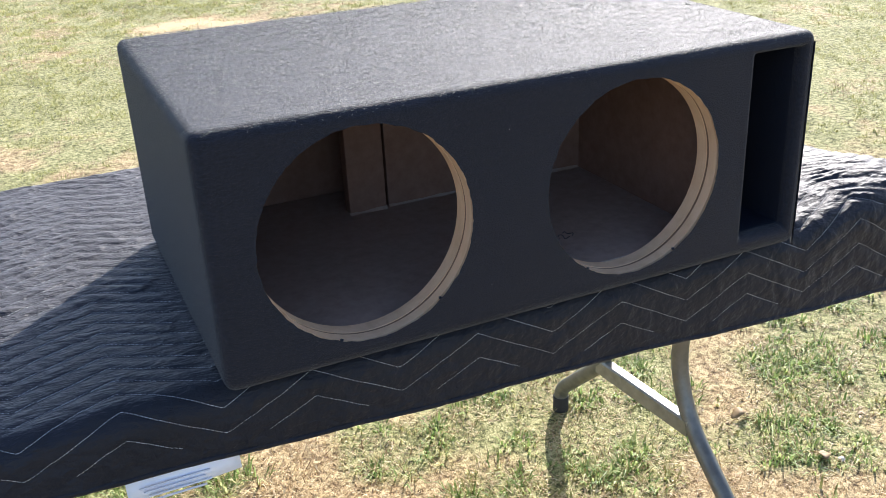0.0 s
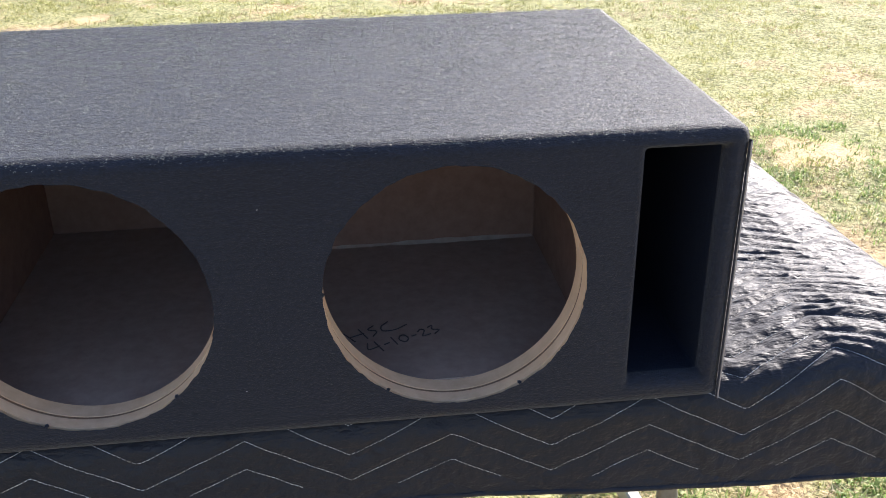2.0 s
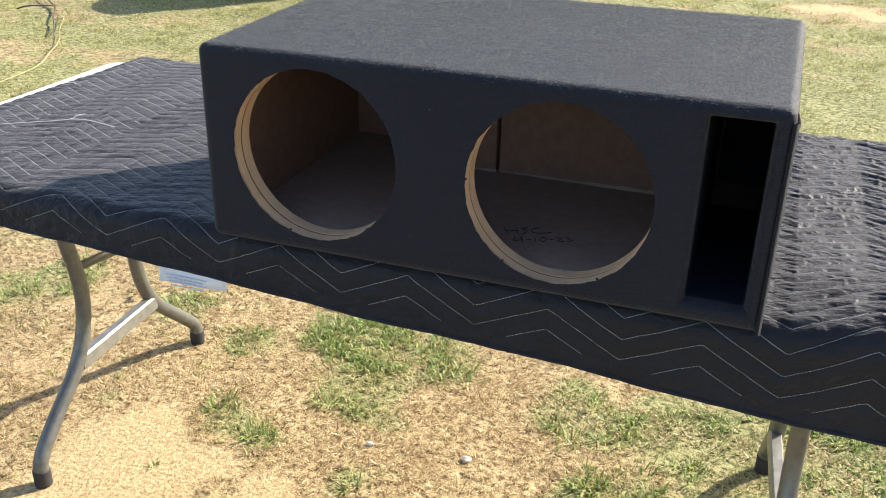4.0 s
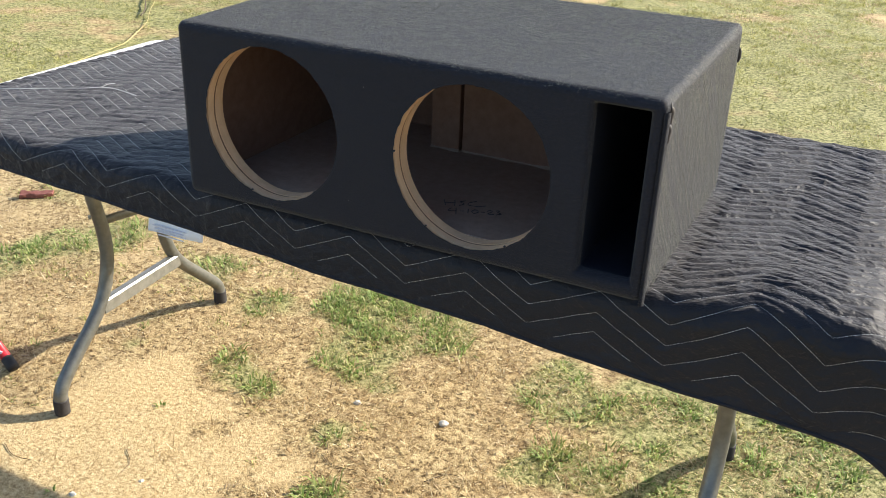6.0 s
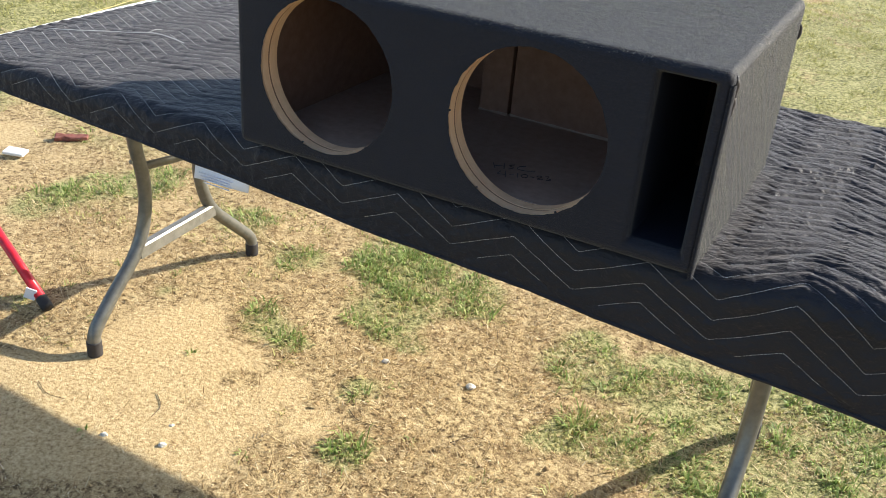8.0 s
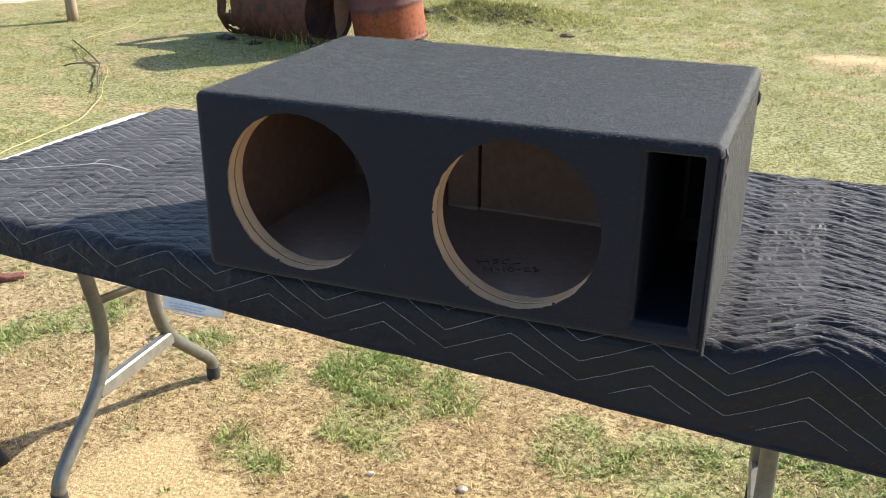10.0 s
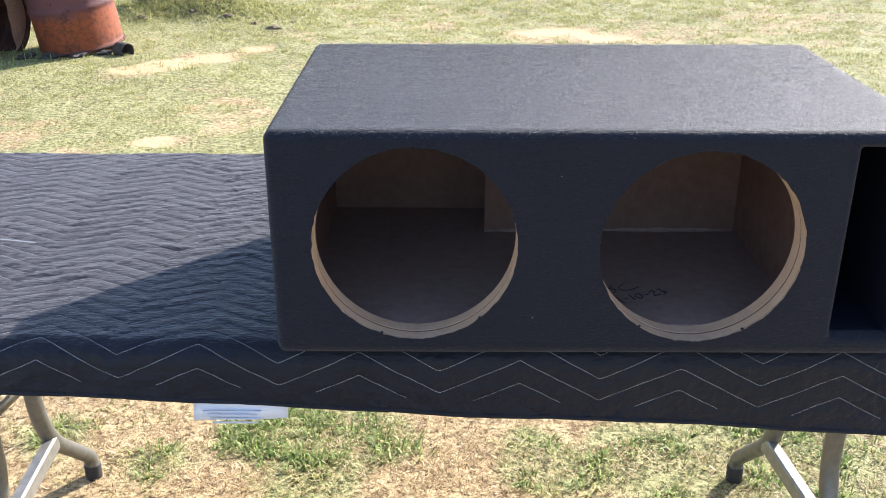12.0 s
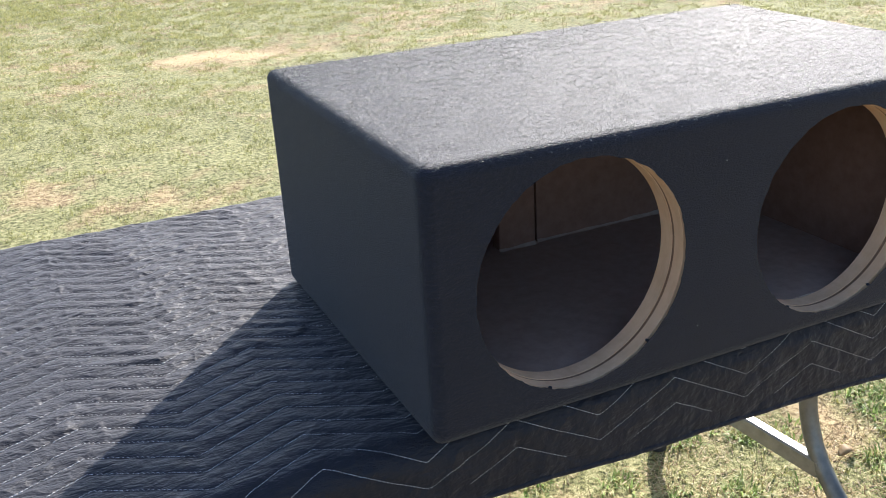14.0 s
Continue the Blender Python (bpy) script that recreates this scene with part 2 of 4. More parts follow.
def box_bm(x0, y0, z0, x1, y1, z1, bevel=0.0, seg=2):
    bm = bmesh.new()
    bmesh.ops.create_cube(bm, size=1)
    for v in bm.verts:
        v.co = Vector((x0 + (v.co.x + 0.5) * (x1 - x0), y0 + (v.co.y + 0.5) * (y1 - y0), z0 + (v.co.z + 0.5) * (z1 - z0)))
    if bevel:
        bmesh.ops.bevel(bm, geom=bm.edges[:], offset=bevel, segments=seg, profile=0.5, affect="EDGES")
    return bm


def smooth_path(pts, n):
    """Points along a smooth line through pts."""
    p = [Vector(q) for q in pts]
    p = [p[0] * 2 - p[1]] + p + [p[-1] * 2 - p[-2]]
    out = []
    for i in range(1, len(p) - 2):
        for k in range(n):
            t = k / n
            out.append(0.5 * ((2 * p[i]) + (p[i + 1] - p[i - 1]) * t + (2 * p[i - 1] - 5 * p[i] + 4 * p[i + 1] - p[i + 2]) * t * t
                              + (3 * p[i] - p[i - 1] - 3 * p[i + 1] + p[i + 2]) * t ** 3))
    return out + [p[-2]]


def tube_bm(path, radius, sides=12, bm=None, caps=True, flat=1.0):
    bm = bm or bmesh.new()
    rings = []
    up = Vector((0.31, 0.17, 0.93)).normalized()
    for i, q in enumerate(path):
        d = (path[min(i + 1, len(path) - 1)] - path[max(i - 1, 0)]).normalized()
        a = d.cross(up)
        if a.length < 0.1:
            a = d.cross(Vector((1, 0, 0)))
        a.normalize()
        b = d.cross(a)
        r = radius(i / (len(path) - 1)) if callable(radius) else radius
        rings.append([bm.verts.new(q + (a * math.cos(t) * flat + b * math.sin(t)) * r) for t in (2 * math.pi * k / sides for k in range(sides))])
    for r0, r1 in zip(rings, rings[1:]):
        for k in range(sides):
            bm.faces.new((r0[k], r0[(k + 1) % sides], r1[(k + 1) % sides], r1[k]))
    if caps:
        bm.faces.new(rings[0][::-1])
        bm.faces.new(rings[-1])
    return bm


def lathe_bm(profile, sides=48, jitter=None):
    """Turn (radius, height) pairs about z."""
    bm = bmesh.new()
    rings = []
    for r, z in profile:
        ring = []
        for k in range(sides):
            a = 2 * math.pi * k / sides
            rr = r + (jitter(a, z) if jitter else 0)
            ring.append(bm.verts.new((rr * math.cos(a), rr * math.sin(a), z)))
        rings.append(ring)
    for r0, r1 in zip(rings, rings[1:]):
        for k in range(sides):
            bm.faces.new((r0[k], r0[(k + 1) % sides], r1[(k + 1) % sides], r1[k]))
    return bm, rings


def lump_bm(rx, ry, rz, seed, rough=0.25, sub=3):
    bm = bmesh.new()
    bmesh.ops.create_icosphere(bm, subdivisions=sub, radius=1)
    for v in bm.verts:
        n = 1 + rough * noise.noise(v.co * 1.3 + Vector((seed * 7.1, seed, 0))) + 0.4 * rough * noise.noise(v.co * 4 + Vector((0, seed * 3, 0)))
        v.co = Vector((v.co.x * rx * n, v.co.y * ry * n, v.co.z * rz * n + rz * 0.7))
    return bm


def mesh_arrays(name, verts, faces, material, sides):
    """A mesh straight from arrays; every face has the same number of sides."""
    me = bpy.data.meshes.new(name)
    me.vertices.add(len(verts))
    me.vertices.foreach_set("co", np.asarray(verts, np.float32).ravel())
    me.loops.add(faces.size)
    me.loops.foreach_set("vertex_index", np.asarray(faces, np.int32).ravel())
    me.polygons.add(len(faces))
    me.polygons.foreach_set("loop_start", np.arange(0, faces.size, sides, dtype=np.int32))
    me.update(calc_edges=True)
    me.materials.append(material)
    return new(name, me)


_lat = np.random.RandomState(5).rand(256, 256)


def vnoise(x, y, scale, seed=0):
    """Smooth value noise in 0..1 on arrays."""
    x, y = np.asarray(x) / scale + 31.7 * seed, np.asarray(y) / scale + 17.3 * seed
    i, j = np.floor(x).astype(int), np.floor(y).astype(int)
    u, v = x - i, y - j
    u, v = u * u * (3 - 2 * u), v * v * (3 - 2 * v)
    a, b = _lat[i % 256, j % 256], _lat[(i + 1) % 256, j % 256]
    c, d = _lat[i % 256, (j + 1) % 256], _lat[(i + 1) % 256, (j + 1) % 256]
    return (a * (1 - u) + b * u) * (1 - v) + (c * (1 - u) + d * u) * v


# ---- ground ----
TUFTS = [(-0.34, 0.43, 0.08), (-0.37, 0.51, 0.06), (-0.23, 0.44, 0.06), (-0.09, 0.69, 0.10), (-0.08, 0.76, 0.08), (-0.22, 0.93, 0.10), (-0.16, 1.01, 0.12),
         (-0.26, 0.12, 0.05), (-0.24, 0.25, 0.045), (0.02, 0.38, 0.05), (0.12, 0.18, 0.06), (0.04, 0.61, 0.04), (0.09, 0.87, 0.06), (0.43, 0.80, 0.08),
         (0.42, 0.92, 0.07), (0.53, 0.52, 0.08), (0.62, 0.52, 0.07), (-0.65, 0.44, 0.06), (-0.50, 0.0, 0.04), (-0.46, 0.81, 0.06), (-0.75, 0.93, 0.08),
         (0.64, 0.91, 0.09), (1.07, 0.75, 0.16), (0.05, 0.98, 0.07), (0.46, 0.46, 0.05), (0.45, 0.77, 0.07), (0.84, 0.58, 0.14), (0.97, 0.60, 0.13),
         (0.86, 0.47, 0.10), (1.46, 0.66, 0.12), (1.75, 0.77, 0.14), (0.68, 0.81, 0.10), (-0.15, 0.90, 0.10), (-1.34, 0.58, 0.10), (-1.32, 0.76, 0.12),
         (-0.92, 0.20, 0.07), (-1.19, 0.94, 0.1), (0.95, 0.85, 0.16), (1.6, 0.5, 0.12), (1.26, 0.40, 0.12), (1.1, 1.04, 0.16)]
BARE = [(-0.47, 0.41, 0.08), (-0.29, 0.35, 0.07), (-0.12, 0.30, 0.06), (-0.50, 0.22, 0.16), (-0.36, 0.30, 0.09), (-0.32, 0.10, 0.14), (-0.15, 0.18, 0.10), (0.01, 0.22, 0.07), (-0.57, -0.06, 0.18), (-0.40, -0.15, 0.16),
        (-0.20, -0.02, 0.14), (-0.75, -0.1, 0.25), (-1.9, 0.97, 0.13), (-1.85, 5.05, 0.2), (-1.67, 5.27, 0.2), (-1.4, 5.55, 0.18), (-1.15, 5.8, 0.14),
        (1.25, 6.85, 0.32), (0.9, 6.75, 0.25), (1.65, 6.6, 0.28), (-1.23, 3.46, 0.13), (-0.98, 3.72, 0.12), (2.3, 2.6, 0.2), (2.0, 1.7, 0.15), (-1.6, 2.9, 0.16)]


def cover(x, y):
    """Green and sandy share of the ground, 0 to 1."""
    far = np.clip((y - 1.2) / 1.2, 0, 1)
    g = 0.50 * vnoise(x, y, 0.42, 1) + (0.30 + 0.25 * far) * vnoise(x, y, 0.13, 2) + 0.40 * vnoise(x, y, 1.7, 3) + 0.25 * far * vnoise(x, y, 0.05, 10) - 0.24
    near = np.clip((1.5 - y) / 1.2, 0, 1) * np.clip((y + 2.5) / 1.5, 0, 1)
    g = g - 0.26 * near + 0.15 * far + 0.14 * near * np.clip((x - 0.55) / 0.4, 0, 1)
    s = 0.70 * vnoise(x, y, 0.8, 4) + 0.45 * vnoise(x, y, 0.14, 5) - 0.42
    s = s - 0.10 * np.clip(y - 1.0, 0, 1) - 0.14 * np.clip(-0.8 - y, 0, 1)
    for cx, cy, r in BARE:
        d = ((x - cx) ** 2 + (y - cy) ** 2) / (r * r)
        s = s + 0.7 * np.exp(-d)
        g = g - 0.5 * np.exp(-d)
    for cx, cy, r in TUFTS:
        d = ((x - cx) ** 2 + (y - cy) ** 2) / (r * r)
        g = g + 0.85 * np.exp(-d)
        s = s - 0.6 * np.exp(-d)
    return np.clip(g, 0, 1), np.clip(s, 0, 1)


def relief(x, y):
    z = 0.03 * (vnoise(x, y, 0.6, 6) - 0.5) + 0.012 * (vnoise(x, y, 0.12, 7) - 0.5) + 0.12 * (vnoise(x, y, 4.0, 8) - 0.5) * np.clip((y - 2.5) / 4, 0, 1)
    near = np.clip((np.abs(x - 0.15) - 1.2) / 0.8, 0, 1) + np.clip((np.abs(y - 0.4) - 0.8) / 0.8, 0, 1)
    z = z * (0.35 + 0.65 * np.clip(near, 0, 1))
    return z + 0.16 * np.exp(-(((x + 2.0) / 0.75) ** 2 + ((y - 7.3) / 0.42) ** 2)) * (0.6 + 0.8 * vnoise(x, y, 0.25, 9))


def ground_sheet():
    def axis(lo, hi, step, far):
        fine = np.arange(lo, hi + step / 2, step)
        grow = np.cumsum(step * 1.22 ** np.arange(1, 46))
        grow = grow[grow < far]
        return np.concatenate([lo - grow[::-1], fine, hi + grow])
    xs, ys = axis(-6.5, 5.5, 0.05, 900), axis(-1.2, 11.0, 0.05, 900)
    X, Y = np.meshgrid(xs, ys, indexing="ij")
    Z = relief(X, Y)
    V = np.stack([X, Y, Z], -1).reshape(-1, 3)
    nx, ny = len(xs), len(ys)
    idx = np.arange(nx * ny).reshape(nx, ny)
    F = np.stack([idx[:-1, :-1], idx[1:, :-1], idx[1:, 1:], idx[:-1, 1:]], -1).reshape(-1, 4)
    ob = mesh_arrays("ground", V, F, GROUND, 4)
    g, s = cover(X.ravel(), Y.ravel())
    col = np.stack([g, s, np.zeros_like(g), np.ones_like(g)], -1).astype(np.float32)
    at = ob.data.color_attributes.new("cover", "FLOAT_COLOR", "POINT")
    at.data.foreach_set("color", col.ravel())
    ob.data.polygons.foreach_set("use_smooth", [True] * len(ob.data.polygons))
    return tagged(ob, "sandy yard ground with patchy dry grass", "ground", kind="structure")


def blades(name, x, y, height, width, lean, material, seed, z=None, flat=False):
    """Many grass blades: each two triangles that bend over."""
    rs = np.random.RandomState(seed)
    n = len(x)
    z = relief(x, y) if z is None else z
    a = rs.rand(n) * 2 * math.pi
    ca, sa = np.cos(a), np.sin(a)
    b = rs.rand(n) * 2 * math.pi
    ln = lean * (0.3 + rs.rand(n))
    base = np.stack([x, y, z - 0.003], -1)
    side = np.stack([ca, sa, np.zeros(n)], -1) * (width / 2)[:, None]
    out = np.stack([np.cos(b), np.sin(b), np.zeros(n)], -1)
    if flat:
        out = np.stack([-sa, ca, np.zeros(n)], -1)
        tilt = rs.rand(n) ** 1.5 * 0.9
        h = np.stack([out[:, 0], out[:, 1], tilt], -1) * height[:, None]
        base = base + np.array([0, 0, 0.005])
        V = np.stack([base - side, base + side, base + h], 1).reshape(-1, 3)
        return mesh_arrays(name, V, np.arange(3 * n).reshape(n, 3), material, 3)
    up = np.array([0, 0, 1.0])
    mid = base + up * (height * 0.6)[:, None] + out * (height * ln * 0.35)[:, None]
    tip = base + up * (height * (1 - 0.35 * ln))[:, None] + out * (height * ln)[:, None]
    V = np.stack([base - side, base + side, mid + side * 0.7, mid - side * 0.7, tip], 1).reshape(-1, 3)
    o = (np.arange(n) * 5)[:, None]
    F = np.concatenate([o + np.array([[0, 1, 2]]), o + np.array([[0, 2, 3]]), o + np.array([[3, 2, 4]])], 1).reshape(-1, 3)
    return mesh_arrays(name, V, F, material, 3)


def scatter(n, x0, x1, y0, y1, seed, weight):
    rs = np.random.RandomState(seed)
    x, y = x0 + rs.rand(n) * (x1 - x0), y0 + rs.rand(n) * (y1 - y0)
    keep = rs.rand(n) < weight(x, y)
    return x[keep], y[keep], rs


def clumps(name, cx, cy, per, spread, height, width, material, seed, bent=True):
    """Tufts: blades that fan out from shared roots."""
    rs = np.random.RandomState(seed)
    n = len(cx)
    size = 0.5 + rs.rand(n) ** 1.5 + 0.7 * (rs.rand(n) > 0.90)
    k = np.repeat(np.arange(n), per)
    m = len(k)
    a = rs.rand(m) * 2 * math.pi
    r = np.sqrt(rs.rand(m))
    sc = np.asarray(spread)[k] if np.ndim(spread) else spread
    x, y = cx[k] + np.cos(a) * r * sc * size[k], cy[k] + np.sin(a) * r * sc * size[k]
    h = (np.asarray(height)[k] if np.ndim(height) else height) * size[k] * (0.45 + 0.75 * rs.rand(m))
    w = (np.asarray(width)[k] if np.ndim(width) else width) * (0.6 + 0.8 * rs.rand(m))
    b = a + rs.randn(m) * 0.7
    lean = (0.25 + 0.9 * r) * (0.5 + rs.rand(m))
    base = np.stack([x, y, relief(x, y) - 0.003], -1)
    out = np.stack([np.cos(b), np.sin(b), np.zeros(m)], -1)
    side = np.stack([-np.sin(b), np.cos(b), np.zeros(m)], -1) * (w / 2)[:, None]
    up = np.array([0, 0, 1.0])
    mid = base + up * (h * 0.6)[:, None] + out * (h * lean * 0.4)[:, None]
    tip = base + up * (h * np.clip(1 - 0.45 * lean, 0.15, 1))[:, None] + out * (h * lean)[:, None]
    if not bent:
        return mesh_arrays(name, np.stack([base - side, base + side, tip], 1).reshape(-1, 3), np.arange(3 * m).reshape(m, 3), material, 3)
    V = np.stack([base - side, base + side, mid + side * 0.75, mid - side * 0.75, tip], 1).reshape(-1, 3)
    o = (np.arange(m) * 5)[:, None]
    F = np.concatenate([o + np.array([[0, 1, 2]]), o + np.array([[0, 2, 3]]), o + np.array([[3, 2, 4]])], 1).reshape(-1, 3)
    return mesh_arrays(name, V, F, material, 3)


def plant_grass():
    def w_green(x, y):
        g, s = cover(x, y)
        brk = 0.6 * vnoise(x, y, 0.07, 41) + 0.4 * vnoise(x, y, 0.025, 42)
        return np.clip((g - 0.36) * 1.5, 0.010, 1) * np.clip((brk - 0.47) * 6, 0.01, 1)
    x, y, rs = scatter(52000, -1.7, 2.6, -0.6, 3.0, 11, w_green)
    tagged(clumps("green_grass", x, y, 11, 0.020, 0.021, 0.0042, GRASS, 1), "short green grass tufts in sandy soil", "grass", kind="stuff")
    def w_mix(x, y):
        g, s = cover(x, y)
        brk = 0.5 * vnoise(x, y, 0.16, 43) + 0.5 * vnoise(x, y, 0.06, 44)
        return np.clip(0.52 + (g - 0.15) * 1.2 - 0.9 * np.clip(s - 0.40, 0, 1), 0.02, 1) * np.clip((brk - 0.38) * 6, 0.05, 1) * np.clip(0.6 + 0.45 * (y - 0.8), 0.6, 1)
    x, y, rs = scatter(190000, -6.6, 8.6, -0.6, 12.0, 12, w_mix)
    g, _ = cover(x, y)
    patch = 0.40 * vnoise(x, y, 0.09, 48) + 0.35 * vnoise(x, y * 1.4, 0.28, 49) + 0.35 * vnoise(x, y, 0.035, 50) + 0.35 * (g - 0.45)
    tan = patch < 0.565
    near = y < 2.6
    for name, pick, per, mat, label in (("mixed_grass", near & ~tan, 8, DRYGRASS, "short sunlit yellow-green grass in the yard"), ("faded_grass", near & tan, 7, TANGRASS, "short faded tan grass in the yard"),
                                        ("lawn_grass", ~near & ~tan, 9, DRYGRASS, "short sunlit yellow-green lawn grass"), ("faded_lawn", ~near & tan, 7, TANGRASS, "short faded tan lawn grass")):
        xx, yy = x[pick], y[pick]
        sc = 1 + 0.13 * np.clip(yy - 1.5, 0, 10)
        low = 0.7 if mat is TANGRASS else 1.0
        tagged(clumps(name, xx, yy, per, 0.022 * sc, 0.0155 * sc * low, 0.0042 * sc, mat, 2, pick[near].any()), label, "grass", kind="stuff")
    def w_straw(x, y):
        g, s = cover(x, y)
        brk = 0.5 * vnoise(x, y, 0.11, 45) + 0.5 * vnoise(x, y, 0.04, 46)
        return np.clip(1.0 - 2.6 * np.clip(s - 0.30, 0, 1), 0.07, 1) * np.clip((brk - 0.3) * 3, 0.1, 1) * np.clip(np.minimum(np.minimum(x + 1.8, 2.6 - x), np.minimum(y + 0.7, 3.2 - y)) / 0.7, 0, 1)
    x, y, rs = scatter(430000, -1.8, 2.6, -0.7, 3.2, 13, w_straw)
    n = len(x)
    tagged(blades("dry_straw", x, y, 0.006 + 0.022 * rs.rand(n) ** 2.2, 0.0012 + 0.0020 * rs.rand(n), 1, STRAW, 3, flat=True),
           "dry cut straw and grass litter", "straw", kind="stuff")
    x, y, rs = scatter(9000, -3.7, -2.3, 4.75, 5.5, 14, lambda x, y: 0.8 * np.exp(-(((x + 3.0) / 0.30) ** 2 + ((y - 5.14) / 0.16) ** 2)) * np.clip((vnoise(x, y, 0.07, 47) - 0.35) * 4, 0.05, 1))
    n = len(x)
    tagged(blades("tall_weeds", x, y, 0.02 + 0.25 * rs.rand(n) ** 6, 0.0022 + 0.0026 * rs.rand(n), 0.6, WEED, 4),
           "tall green weeds growing beside a rusty drum", "weeds", kind="stuff")
    x, y, rs = scatter(9000, -3.2, -0.9, 6.7, 8.0, 15, lambda x, y: np.exp(-(((x + 2.0) / 0.7) ** 2 + ((y - 7.3) / 0.35) ** 2)))
    tagged(clumps("mound_grass", x, y, 7, 0.03, 0.032, 0.007, DRYGRASS, 5), "rough grass on a low earth mound", "grass", kind="stuff")


ground_sheet()

# ---- table ----
TABLE_X0, TABLE_X1, TABLE_Y0, TABLE_Y1, TABLE_TOP = -0.818, 1.06, 0.055, 0.835, 0.738


def folding_table():
    t = new("folding_table")
    tagged(t, "white plastic folding table with grey steel legs standing on the ground", "table")
    bm = bmesh.new()
    r, n = 0.05, 6
    loop = []
    for cx, cy, a0 in ((TABLE_X1 - r, TABLE_Y1 - r, 0), (TABLE_X0 + r, TABLE_Y1 - r, 90), (TABLE_X0 + r, TABLE_Y0 + r, 180), (TABLE_X1 - r, TABLE_Y0 + r, 270)):
        for k in range(n + 1):
            a = math.radians(a0 + 90 * k / n)
            loop.append((cx + r * math.cos(a), cy + r * math.sin(a)))
    f = bm.faces.new([bm.verts.new((x, y, TABLE_TOP - 0.045)) for x, y in loop])
    ex = bmesh.ops.extrude_face_region(bm, geom=[f])
    bmesh.ops.translate(bm, verts=[v for v in ex["geom"] if isinstance(v, bmesh.types.BMVert)], vec=(0, 0, 0.045))
    bmesh.ops.recalc_face_normals(bm, faces=bm.faces)
    bmesh.ops.bevel(bm, geom=[e for e in bm.edges if abs(e.verts[0].co.z - e.verts[1].co.z) < 1e-5], offset=0.010, segments=3, affect="EDGES")
    part("tabletop", bm, PLASTIC, t, "white moulded plastic top")
    for xf, xb, inward, dy in ((-0.580, -0.600, 1, 0.0), (0.897, 0.877, -1, 0.022)):
        x = (xf + xb) / 2
        for x, ys in zip((xf, xb), ([0.300, 0.308, 0.330, 0.327, 0.287, 0.185, 0.138, 0.132], [0.575, 0.567, 0.545, 0.548, 0.588, 0.690, 0.745, 0.752])):
            zs = [0.70, 0.52, 0.40, 0.31, 0.215, 0.115, 0.06, 0.012]
            if x == xf:
                ys = [y + dy * min(1, z / 0.3) for y, z in zip(ys, zs)]
            leg = part("leg", tube_bm(smooth_path([(x, y, z) for y, z in zip(ys, zs)], 6), 0.0165, 14), LEG, t, smooth=True)
            part("foot_cap", tube_bm([Vector((x, ys[-1], z)) for z in (0.0, 0.004, 0.036, 0.038)], lambda u: 0.0185, 14), RUBBER, leg, "black rubber foot cap", True)
            s = 1 if ys[0] < 0.44 else -1
            bmr = bmesh.new()
            bmesh.ops.create_icosphere(bmr, subdivisions=2, radius=0.006, matrix=Matrix.Translation((x + 0.004 * inward, ys[1] - 0.016 * s, 0.455)) @ Matrix.Diagonal((1, 0.5, 1, 1)))
            part("rivet", bmr, STRAP, leg, smooth=True)
        bm = bmesh.new()
        prof = [(-0.016, -0.008), (0.014, -0.008), (0.018, -0.003), (0.018, 0.026), (0.014, 0.031), (-0.016, 0.031)]
        ends = []
        for x, y in ((xf, 0.290 + 0.6 * dy), (xb, 0.585)):
            ends.append([bm.verts.new((x + inward * (0.6 * b - 0.003), y, 0.215 + a)) for a, b in prof])
        for k in range(6):
            bm.faces.new((ends[0][k], ends[0][(k + 1) % 6], ends[1][(k + 1) % 6], ends[1][k]))
        bm.faces.new(ends[0][::-1]), bm.faces.new(ends[1])
        bmesh.ops.recalc_face_normals(bm, faces=bm.faces)
        part("cross_strap", bm, STRAP, t, "galvanised steel channel cross strap")
        part("top_bar", tube_bm([Vector((x, 0.12, 0.69)), Vector((x, 0.77, 0.69))], 0.014, 10), LEG, t, smooth=True)
        bar = [Vector((xf + inward * 0.006, 0.312 + dy, 0.435)), Vector(((xf + xb) / 2 + inward * 0.012, 0.44, 0.416)), Vector((xb + inward * 0.014, 0.566, 0.397))]
        part("upper_bar", tube_bm(bar, 0.0125, 10, flat=0.6), LEG, t, smooth=True)
    return t


folding_table()

# ---- blanket ----
BX0, BX1 = -0.752, 1.165
Z_TOP = 0.7455
FOLD_Y, FOLD_R = 0.050, 0.032
ARC = FOLD_R * math.pi / 2
PERIOD, AMP, PITCH, CELL = 0.209, 0.051, 0.031, 0.0024


def row_valley(x):
    """Zigzag offset: 0 at a valley, -AMP at a peak."""
    u = ((x + 0.007) / PERIOD) % 1.0
    return -AMP * (1 - np.abs(2 * u - 1))


def row_line(x, k):
    return 0.072 + 0.048 * x + row_valley(x) - PITCH * k


def hem(x):
    return 0.1035 + 0.0485 * x + 0.0014 * np.sin(9 * x) + 0.0008 * np.sin(31 * x)


